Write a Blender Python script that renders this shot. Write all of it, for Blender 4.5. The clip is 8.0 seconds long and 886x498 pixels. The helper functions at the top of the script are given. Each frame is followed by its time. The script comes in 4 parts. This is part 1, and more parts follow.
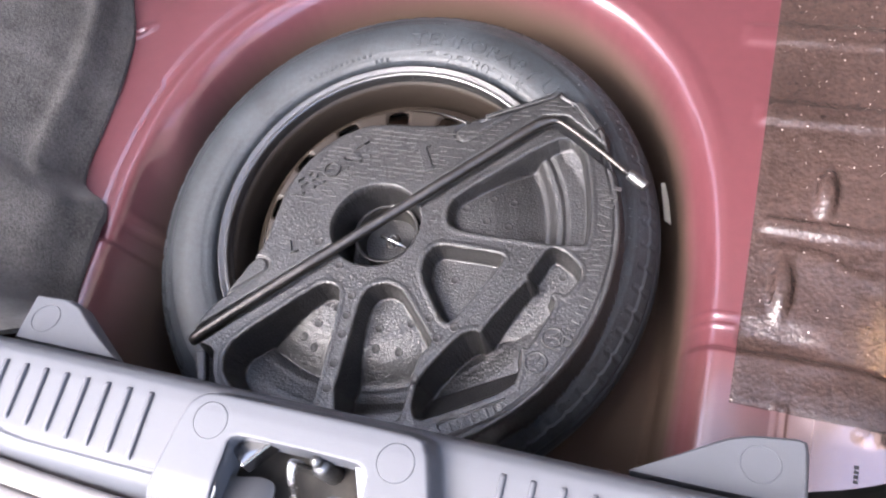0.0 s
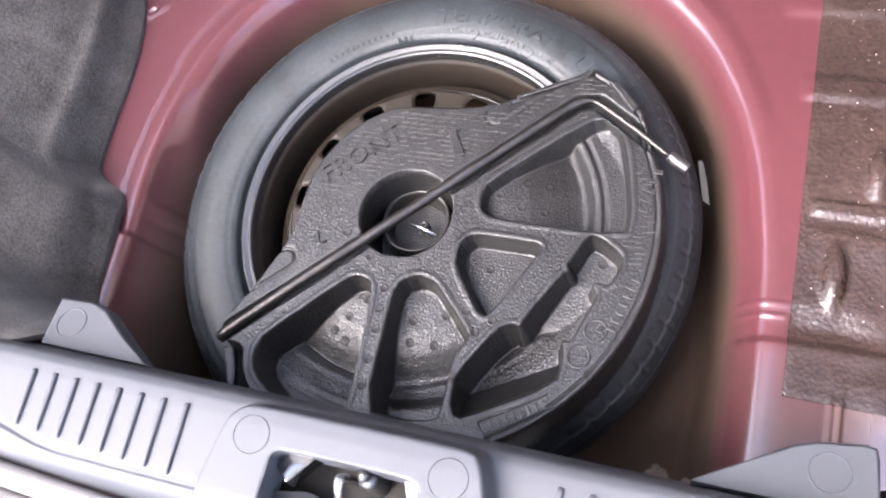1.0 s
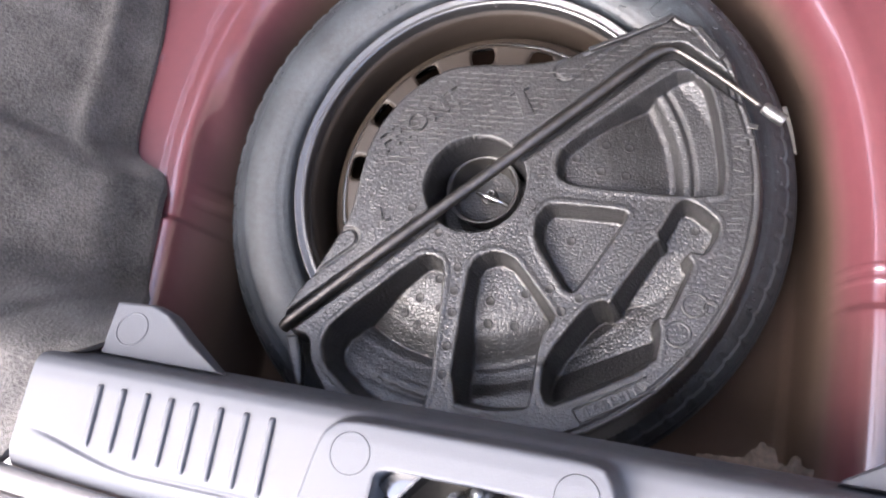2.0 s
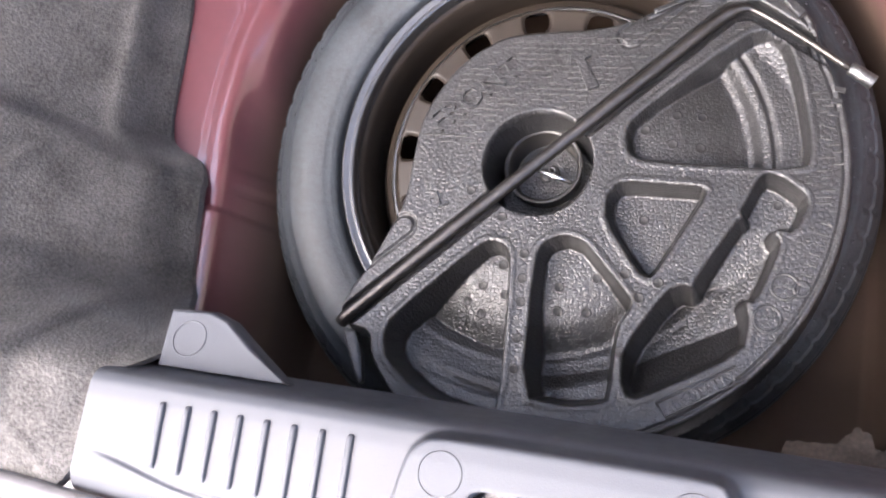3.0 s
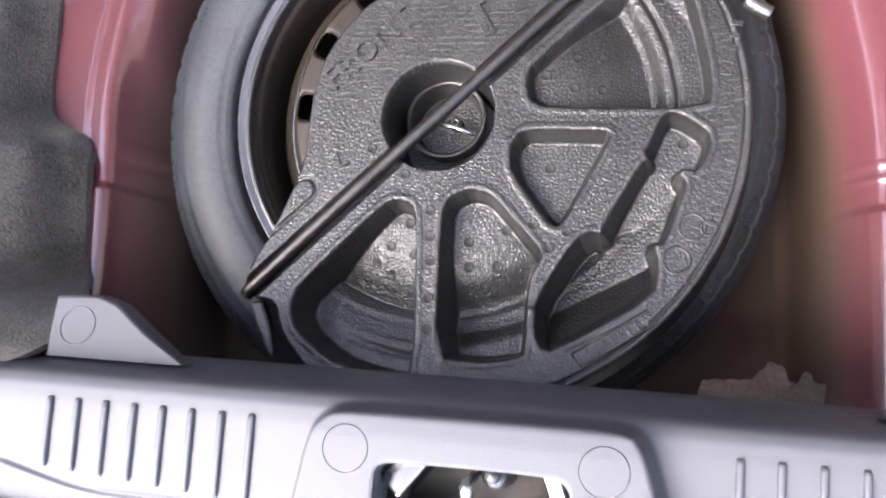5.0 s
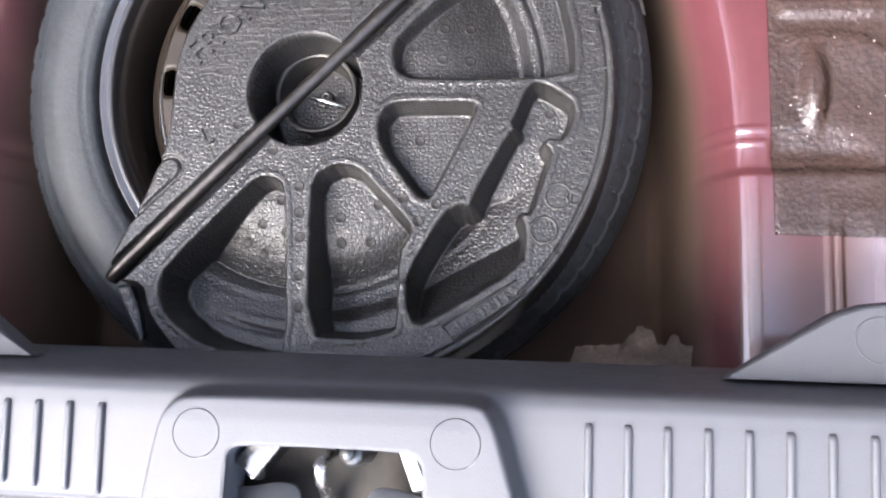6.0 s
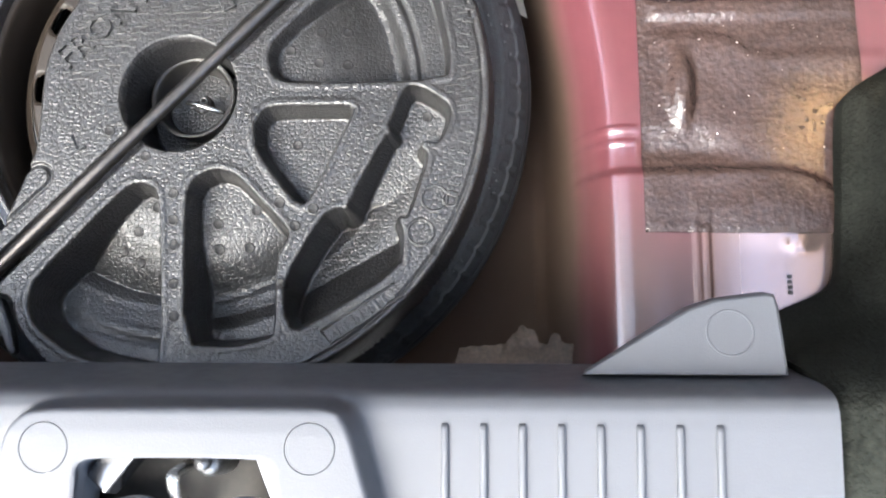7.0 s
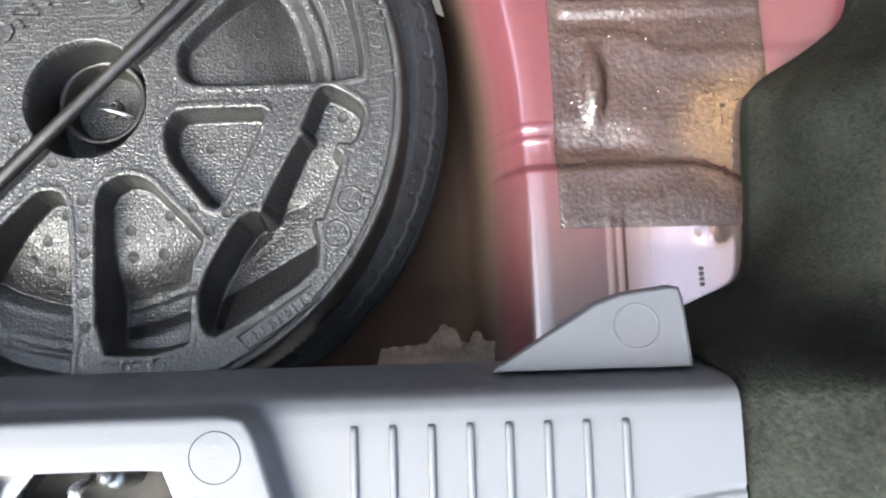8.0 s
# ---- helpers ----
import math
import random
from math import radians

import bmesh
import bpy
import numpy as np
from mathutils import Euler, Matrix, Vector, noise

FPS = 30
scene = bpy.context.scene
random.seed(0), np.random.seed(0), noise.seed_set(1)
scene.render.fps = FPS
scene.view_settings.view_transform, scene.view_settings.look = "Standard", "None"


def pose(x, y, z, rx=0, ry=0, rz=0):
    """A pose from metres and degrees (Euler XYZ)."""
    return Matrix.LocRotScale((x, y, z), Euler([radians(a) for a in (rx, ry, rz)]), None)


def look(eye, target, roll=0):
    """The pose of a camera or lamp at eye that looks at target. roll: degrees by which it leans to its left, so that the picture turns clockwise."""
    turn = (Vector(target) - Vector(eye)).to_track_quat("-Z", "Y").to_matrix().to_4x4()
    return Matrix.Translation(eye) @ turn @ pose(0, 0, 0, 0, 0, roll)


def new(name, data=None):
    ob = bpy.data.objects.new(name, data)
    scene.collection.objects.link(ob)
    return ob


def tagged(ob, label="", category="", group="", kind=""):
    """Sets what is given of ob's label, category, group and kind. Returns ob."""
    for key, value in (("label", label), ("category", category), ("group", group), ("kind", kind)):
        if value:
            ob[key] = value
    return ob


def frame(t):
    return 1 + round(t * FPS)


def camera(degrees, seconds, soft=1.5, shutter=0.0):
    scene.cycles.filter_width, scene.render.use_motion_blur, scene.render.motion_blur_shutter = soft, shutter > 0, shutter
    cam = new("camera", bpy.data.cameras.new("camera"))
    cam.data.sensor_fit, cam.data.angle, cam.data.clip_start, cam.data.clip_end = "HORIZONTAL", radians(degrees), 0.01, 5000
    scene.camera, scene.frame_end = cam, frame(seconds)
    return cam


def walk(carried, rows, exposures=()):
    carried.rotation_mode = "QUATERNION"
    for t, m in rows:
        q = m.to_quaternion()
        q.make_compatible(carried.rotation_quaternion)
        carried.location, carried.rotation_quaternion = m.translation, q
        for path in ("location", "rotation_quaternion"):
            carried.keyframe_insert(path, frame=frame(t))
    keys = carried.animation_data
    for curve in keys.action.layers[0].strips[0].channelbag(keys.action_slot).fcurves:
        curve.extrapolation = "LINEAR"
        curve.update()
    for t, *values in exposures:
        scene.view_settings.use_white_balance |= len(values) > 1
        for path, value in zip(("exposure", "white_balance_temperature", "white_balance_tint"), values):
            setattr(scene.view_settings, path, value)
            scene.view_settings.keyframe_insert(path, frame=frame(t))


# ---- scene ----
cam = camera(53.2, 8.0, 2.2)
PATH = [
    (0, (0.3793, -0.4298, 0.9594), (-0.2706, 0.4263, -0.9263), -24.5),
    (0.5, (0.3706, -0.4157, 0.9572), (-0.2836, 0.4046, -0.9415), -26.5),
    (1, (0.3348, -0.3961, 0.9507), (-0.3075, 0.3655, -0.9762), -28.2),
    (1.5, (0.2958, -0.3733, 0.9366), (-0.3444, 0.3145, -1.0196), -32.0),
    (2, (0.2480, -0.3516, 0.9193), (-0.3910, 0.2570, -1.0630), -36.8),
    (3.5, (0.1797, -0.3061, 0.8900), (-0.4822, 0.1409, -1.1270), -48.8),
    (4, (0.1851, -0.3017, 0.8878), (-0.4724, 0.1106, -1.1379), -51.5),
    (4.5, (0.1949, -0.3007, 0.8813), (-0.4030, 0.1008, -1.1661), -50.8),
    (4.7, (0.1981, -0.3050, 0.8748), (-0.3628, 0.1019, -1.1813), -49.4),
    (6, (0.2448, -0.2996, 0.8531), (-0.0623, 0.0520, -1.2659), -39.5),
    (6.5, (0.2686, -0.2996, 0.8531), (0.0234, 0.0574, -1.2735), -33.8),
    (7, (0.2903, -0.3007, 0.8466), (0.1428, 0.0693, -1.2865), -21.7),
    (7.5, (0.3099, -0.3007, 0.8433), (0.2480, 0.0704, -1.2941), -10.3),
    (8, (0.3142, -0.2996, 0.8444), (0.2969, 0.0661, -1.2941), -4.5),
]
EXPOSURES = [(0.0, 3.30, 6000, 15), (3.5, 3.31, 6150, 15), (6.5, 3.20, 6000, 8), (7.0, 3.35, 6000, 4), (8.0, 3.42, 6000, 2)]
walk(cam, [(t, look(eye, target, roll)) for t, eye, target, roll in PATH], EXPOSURES)

# ---- light ----
SUN_UP, SUN_FROM = 51.0, 225.0
world = bpy.data.worlds.new("sky")
scene.world = world
world.use_nodes = True
sky = world.node_tree.nodes.new("ShaderNodeTexSky")
sky.sky_type, sky.sun_disc = "NISHITA", False
sky.dust_density, sky.ozone_density = 5.0, 0.6
sky.sun_elevation, sky.sun_rotation = radians(SUN_UP), radians(SUN_FROM)
backdrop_node = world.node_tree.nodes["Background"]
world.node_tree.links.new(sky.outputs[0], backdrop_node.inputs[0])
backdrop_node.inputs[1].default_value = 0.15
sun = new("sun", bpy.data.lights.new("sun", "SUN"))
sun.data.energy, sun.data.angle, sun.data.color = 1.2, radians(44), (1.0, 0.96, 0.92)
_a, _e = radians(SUN_FROM), radians(SUN_UP)
sun.matrix_world = look((2 * math.sin(_a) * math.cos(_e), 2 * math.cos(_a) * math.cos(_e), 2 * math.sin(_e)), (0, 0, 0))


# ---- materials ----
def material(name, color, rough=0.5, metal=0.0, var=0.25, scale=40.0, bump=0.0, bump_scale=300.0, fine=None, coat=0.0, spec=0.5, kind="noise", sheen=0.0):
    """A surface with colour variation at two scales and a fine relief."""
    m = bpy.data.materials.new(name)
    m.use_nodes = True
    n, l = m.node_tree.nodes, m.node_tree.links
    b = n["Principled BSDF"]
    co = n.new("ShaderNodeTexCoord")
    big, small = n.new("ShaderNodeTexNoise"), n.new("ShaderNodeTexNoise")
    big.inputs["Scale"].default_value, small.inputs["Scale"].default_value = scale * 0.25, scale * 4
    big.inputs["Detail"].default_value, small.inputs["Detail"].default_value = 4, 6
    mix = n.new("ShaderNodeMath")
    mix.operation = "MULTIPLY_ADD"
    mix.inputs[1].default_value = 0.5
    l.new(co.outputs["Object"], big.inputs["Vector"])
    l.new(co.outputs["Object"], small.inputs["Vector"])
    half = n.new("ShaderNodeMath")
    half.operation = "MULTIPLY"
    half.inputs[1].default_value = 0.5
    l.new(big.outputs["Fac"], half.inputs[0])
    l.new(small.outputs["Fac"], mix.inputs[0])
    l.new(half.outputs[0], mix.inputs[2])
    ramp = n.new("ShaderNodeValToRGB")
    ramp.color_ramp.elements[0].position, ramp.color_ramp.elements[1].position = 0.3, 0.7
    ramp.color_ramp.elements[0].color = (*[c * (1 - var) for c in color], 1)
    ramp.color_ramp.elements[1].color = (*[min(1, c * (1 + var)) for c in color], 1)
    l.new(mix.outputs[0], ramp.inputs[0])
    l.new(ramp.outputs[0], b.inputs["Base Color"])
    r = n.new("ShaderNodeMapRange")
    r.inputs["From Min"].default_value, r.inputs["From Max"].default_value = 0.3, 0.7
    r.inputs["To Min"].default_value, r.inputs["To Max"].default_value = rough * 0.85, min(1, rough * 1.15)
    l.new(mix.outputs[0], r.inputs["Value"])
    l.new(r.outputs[0], b.inputs["Roughness"])
    b.inputs["Metallic"].default_value = metal
    b.inputs["Coat Weight"].default_value = coat
    b.inputs["Coat Roughness"].default_value = 0.08
    b.inputs["Specular IOR Level"].default_value = spec
    b.inputs["Sheen Weight"].default_value = sheen
    if bump:
        bp = n.new("ShaderNodeBump")
        bp.inputs["Strength"].default_value, bp.inputs["Distance"].default_value = 1.0, bump
        if kind == "beads":
            t = n.new("ShaderNodeTexVoronoi")
            t.feature = "DISTANCE_TO_EDGE"
            t.inputs["Scale"].default_value, t.inputs["Randomness"].default_value = bump_scale, 0.8
            cell = n.new("ShaderNodeMapRange")
            cell.interpolation_type = "SMOOTHSTEP"
            cell.inputs["From Max"].default_value = 0.24
            shade, tone, vary = n.new("ShaderNodeTexVoronoi"), n.new("ShaderNodeMapRange"), n.new("ShaderNodeMix")
            shade.inputs["Scale"].default_value, shade.inputs["Randomness"].default_value = bump_scale, 0.8
            tone.inputs["To Min"].default_value, tone.inputs["To Max"].default_value = 0.6, 1.45
            vary.data_type, vary.blend_type = "RGBA", "MULTIPLY"
            vary.inputs[0].default_value = 1.0
            l.new(co.outputs["Object"], shade.inputs["Vector"])
            l.new(shade.outputs["Color"], tone.inputs["Value"])
            l.new(ramp.outputs[0], vary.inputs[6])
            l.new(tone.outputs[0], vary.inputs[7])
            l.new(vary.outputs[2], b.inputs["Base Color"])
            l.new(t.outputs["Distance"], cell.inputs["Value"])
            out = cell.outputs[0]
        else:
            t = n.new("ShaderNodeTexNoise")
            t.inputs["Scale"].default_value, t.inputs["Detail"].default_value = bump_scale, 5
            out = t.outputs["Fac"]
        l.new(co.outputs["Object"], t.inputs["Vector"])
        l.new(out, bp.inputs["Height"])
        l.new(bp.outputs[0], b.inputs["Normal"])
    return m


RED = material("red_body_paint", (0.083, 0.0220, 0.0290), 0.30, 0.15, 0.10, 20, 0.0001, 90, coat=1.0)
RED.node_tree.nodes["Principled BSDF"].inputs["Coat Roughness"].default_value = 0.07
BUMPER = material("red_bumper_paint", (0.160, 0.053, 0.059), 0.30, 0.15, 0.10, 20, 0.0001, 90, coat=1.0)


def brown_low_and_rear(m, brown_tone):
    """Paints the well's shade as brown by height; browner along the rear edge too."""
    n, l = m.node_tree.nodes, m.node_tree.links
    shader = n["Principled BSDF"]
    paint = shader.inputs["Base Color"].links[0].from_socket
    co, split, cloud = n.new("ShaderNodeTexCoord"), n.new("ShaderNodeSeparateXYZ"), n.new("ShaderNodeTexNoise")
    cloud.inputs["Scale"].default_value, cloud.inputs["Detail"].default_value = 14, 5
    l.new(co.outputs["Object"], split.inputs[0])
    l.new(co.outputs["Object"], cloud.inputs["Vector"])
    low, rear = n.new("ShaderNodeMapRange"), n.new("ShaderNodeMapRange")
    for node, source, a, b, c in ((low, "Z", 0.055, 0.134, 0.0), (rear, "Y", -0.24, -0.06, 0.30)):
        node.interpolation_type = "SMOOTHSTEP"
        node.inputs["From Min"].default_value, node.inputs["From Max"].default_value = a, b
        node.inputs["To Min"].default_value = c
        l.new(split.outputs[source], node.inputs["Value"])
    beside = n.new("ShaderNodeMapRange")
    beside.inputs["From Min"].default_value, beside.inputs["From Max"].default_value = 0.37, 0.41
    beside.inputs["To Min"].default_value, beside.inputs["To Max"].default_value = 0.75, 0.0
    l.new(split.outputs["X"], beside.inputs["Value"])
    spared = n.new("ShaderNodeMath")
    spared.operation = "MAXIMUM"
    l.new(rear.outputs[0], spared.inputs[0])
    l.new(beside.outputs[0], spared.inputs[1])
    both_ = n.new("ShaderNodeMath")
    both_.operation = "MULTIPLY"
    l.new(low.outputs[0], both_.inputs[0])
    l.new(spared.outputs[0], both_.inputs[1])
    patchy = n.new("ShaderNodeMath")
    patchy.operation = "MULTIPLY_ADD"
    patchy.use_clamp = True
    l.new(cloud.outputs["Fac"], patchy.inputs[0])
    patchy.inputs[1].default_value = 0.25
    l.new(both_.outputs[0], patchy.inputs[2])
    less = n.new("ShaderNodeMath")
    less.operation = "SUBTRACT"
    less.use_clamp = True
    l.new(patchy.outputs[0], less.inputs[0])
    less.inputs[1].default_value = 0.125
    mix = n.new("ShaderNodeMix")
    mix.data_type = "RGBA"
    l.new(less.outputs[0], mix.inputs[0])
    mix.inputs[6].default_value = (*brown_tone, 1)
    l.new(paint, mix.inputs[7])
    # pale metallic patch at right rear: the sky's reflection put into the colour
    sheen_patch, hold = n.new("ShaderNodeMath"), []
    for source, a, b in (("X", 0.436, 0.492), ("Y", -0.085, -0.125)):
        node = n.new("ShaderNodeMapRange")
        node.interpolation_type = "SMOOTHSTEP"
        node.inputs["From Min"].default_value, node.inputs["From Max"].default_value = a, b
        l.new(split.outputs[source], node.inputs["Value"])
        hold.append(node.outputs[0])
    sheen_patch.operation = "MULTIPLY"
    l.new(hold[0], sheen_patch.inputs[0])
    l.new(hold[1], sheen_patch.inputs[1])
    metal = n.new("ShaderNodeMix")
    metal.data_type = "RGBA"
    l.new(sheen_patch.outputs[0], metal.inputs[0])
    l.new(mix.outputs[2], metal.inputs[6])
    metal.inputs[7].default_value = (*SHEEN_TONE, 1)
    l.new(metal.outputs[2], shader.inputs["Base Color"])
    lacquer = n.new("ShaderNodeMath")
    lacquer.operation = "SUBTRACT"
    lacquer.use_clamp = True
    l.new(low.outputs[0], lacquer.inputs[0])
    matt, floor_side = n.new("ShaderNodeMath"), n.new("ShaderNodeMapRange")
    floor_side.inputs["From Min"].default_value, floor_side.inputs["From Max"].default_value = 0.398, 0.425
    l.new(split.outputs["X"], floor_side.inputs["Value"])
    matt.operation = "MULTIPLY"
    l.new(floor_side.outputs[0], matt.inputs[0])
    l.new(hold[1], matt.inputs[1])
    l.new(matt.outputs[0], lacquer.inputs[1])
    l.new(lacquer.outputs[0], shader.inputs["Coat Weight"])
    for name, deep, painted in (("Roughness", 0.9, 0.30), ("Specular IOR Level", 0.05, 0.5), ("Metallic", 0.0, 0.15)):
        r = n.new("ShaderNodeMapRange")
        r.inputs["To Min"].default_value, r.inputs["To Max"].default_value = deep, painted
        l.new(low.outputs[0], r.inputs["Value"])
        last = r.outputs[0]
        if name == "Metallic":
            add = n.new("ShaderNodeMath")
            add.operation = "MULTIPLY_ADD"
            l.new(sheen_patch.outputs[0], add.inputs[0])
            add.inputs[1].default_value = 0.7
            l.new(last, add.inputs[2])
            last = add.outputs[0]
        if name == "Roughness":
            polish = n.new("ShaderNodeMath")
            polish.operation = "MULTIPLY_ADD"
            l.new(sheen_patch.outputs[0], polish.inputs[0])
            polish.inputs[1].default_value = -0.12
            l.new(last, polish.inputs[2])
            last = polish.outputs[0]
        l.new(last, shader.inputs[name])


# pale tone of the painted sky reflection on the floor
SHEEN_TONE = (0.30, 0.215, 0.19)
# this brown carries the painted shade down in the well
brown_low_and_rear(RED, (0.062, 0.043, 0.032))
FOAM = material("black_bead_foam", (0.0135, 0.0130, 0.0130), 0.34, 0.0, 0.3, 60, 0.00024, 265, kind="beads", spec=0.54)
RUBBER = material("tyre_rubber", (0.0165, 0.0195, 0.0228), 0.52, 0.0, 0.8, 45, 0.0003, 420, spec=0.42)
FOAM_SMOOTH = material("smooth_foam_skin", (0.013, 0.0125, 0.0125), 0.55, 0.0, 0.2, 80, 0.0001, 600, spec=0.28)
FOAM_DASH = material("polished_foam_skin", (0.036, 0.035, 0.034), 0.28, 0.0, 0.2, 80, 0.00005, 600, spec=0.8)
STEEL = material("black_painted_steel", (0.0165, 0.0125, 0.0095), 0.46, 0.0, 0.25, 30, 0.00006, 250, spec=0.22)
SOCKET = material("worn_tool_steel", (0.14, 0.138, 0.135), 0.36, 0.9, 0.6, 160, 0.0006, 500)
BAR = material("dark_tool_steel", (0.060, 0.055, 0.051), 0.36, 0.9, 0.35, 60, 0.00008, 600)
PLATE = material("dark_painted_plate", (0.020, 0.018, 0.0155), 0.6, 0.0, 0.4, 60, 0.0002, 120, spec=0.2)
BRACKET = material("bright_folded_steel", (0.20, 0.20, 0.205), 0.20, 1.0, 0.15, 60)
CHROME = material("zinc_plated_steel", (0.50, 0.495, 0.485), 0.26, 1.0, 0.1, 60)
GREY = material("grey_sill_plastic", (0.049, 0.0513, 0.0578), 0.52, 0.0, 0.05, 30, 0.0001, 900, spec=0.3)
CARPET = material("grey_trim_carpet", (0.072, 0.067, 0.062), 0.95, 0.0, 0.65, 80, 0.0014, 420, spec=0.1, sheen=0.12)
# same felt as the left trim; the right side's shade is in this colour
CARPET_SHADED = material("shaded_trim_carpet", (0.0100, 0.0106, 0.0090), 0.95, 0.0, 0.8, 60, 0.0016, 380, spec=0.04)
RIM = material("grey_lacquered_steel", (0.085, 0.083, 0.082), 0.24, 0.85, 0.15, 30)
PAD = material("bitumen_pad", (0.032, 0.0200, 0.0172), 0.19, 0.0, 0.45, 40, 0.0013, 230, spec=0.48)
SPECK = material("paint_speck", (0.42, 0.38, 0.36), 0.5, 0.0, 0.1)
BLACK = material("black_plastic", (0.016, 0.0145, 0.013), 0.38, 0.0, 0.2, 40, 0.00003, 400)
SEAL = material("seal_rubber", (0.16, 0.15, 0.145), 0.35, 0.0, 0.15, 40, 0.0001, 300)
PAPER = material("torn_paper", (0.085, 0.064, 0.049), 0.85, 0.0, 0.6, 70, 0.0005, 160)
LABEL = material("white_label", (0.47, 0.44, 0.37), 0.6, 0.0, 0.06, 80)
INK = material("black_ink", (0.02, 0.02, 0.02), 0.6, 0.0, 0.1)
DARK = material("dark_primer", (0.055, 0.042, 0.033), 0.8, 0.0, 0.4, 30, 0.0003, 80, spec=0.2)
GLASS = material("rear_window_glass", (0.9, 0.92, 0.92), 0.0, 0.0, 0.02, 10)
GLASS.node_tree.nodes["Principled BSDF"].inputs["Transmission Weight"].default_value = 1.0
LINING = material("roof_lining", (0.40, 0.37, 0.335), 0.95, 0.0, 0.1, 20)


# ---- building tools ----
def mesh_from(name, verts, faces, mat, smooth=True):
    me = bpy.data.meshes.new(name)
    me.from_pydata([tuple(map(float, v)) for v in verts], [], [tuple(int(i) for i in f) for f in faces])
    me.materials.append(mat)
    if smooth:
        me.polygons.foreach_set("use_smooth", [True] * len(me.polygons))
    me.update()
    return me


PLACED = {}


def based(name, at):
    """A thing's base point; its parts are given in world places."""
    ob = empty(name, at)
    PLACED[ob] = Vector(at)
    return ob


def ob_from(name, me, parent=None, label=""):
    ob = new(name, me)
    if parent:
        ob.parent = parent
        if parent in PLACED:
            ob.location = -PLACED[parent]
    return tagged(ob, label)


def part(name, bm, mat, parent=None, label="", smooth=True):
    me = bpy.data.meshes.new(name)
    bm.normal_update()
    bm.to_mesh(me)
    bm.free()
    me.materials.append(mat)
    if smooth:
        me.polygons.foreach_set("use_smooth", [True] * len(me.polygons))
    return ob_from(name, me, parent, label)


def empty(name, at=(0, 0, 0)):
    ob = new(name)
    ob.location = at
    ob.empty_display_size = 0.05
    return ob


def chaikin(pts, n=2):
    """A closed outline with its corners cut n times."""
    p = np.array(pts, float)
    for _ in range(n):
        q = np.roll(p, -1, axis=0)
        p = np.stack([0.8 * p + 0.2 * q, 0.2 * p + 0.8 * q], 1).reshape(-1, 2)
    return p


def sdf(poly, X, Y):
    """Signed distance to a closed outline, negative inside."""
    poly = np.asarray(poly, float)
    best = np.full(X.shape, 1e9)
    inside = np.zeros(X.shape, bool)
    for (ax, ay), (bx, by) in zip(poly, np.roll(poly, -1, axis=0)):
        ex, ey = bx - ax, by - ay
        t = np.clip(((X - ax) * ex + (Y - ay) * ey) / (ex * ex + ey * ey + 1e-12), 0, 1)
        best = np.minimum(best, (X - ax - t * ex) ** 2 + (Y - ay - t * ey) ** 2)
        cross = (ay > Y) != (by > Y)
        inside ^= cross & (X < (bx - ax) * (Y - ay) / (by - ay + 1e-15) + ax)
    return np.where(inside, -1, 1) * np.sqrt(best)


def seg(a, b, X, Y):
    """Distance to the line from a to b."""
    ex, ey = b[0] - a[0], b[1] - a[1]
    t = np.clip(((X - a[0]) * ex + (Y - a[1]) * ey) / (ex * ex + ey * ey), 0, 1)
    return np.hypot(X - a[0] - t * ex, Y - a[1] - t * ey)


def ease(v):
    v = np.clip(v, 0, 1)
    return v * v * (3 - 2 * v)


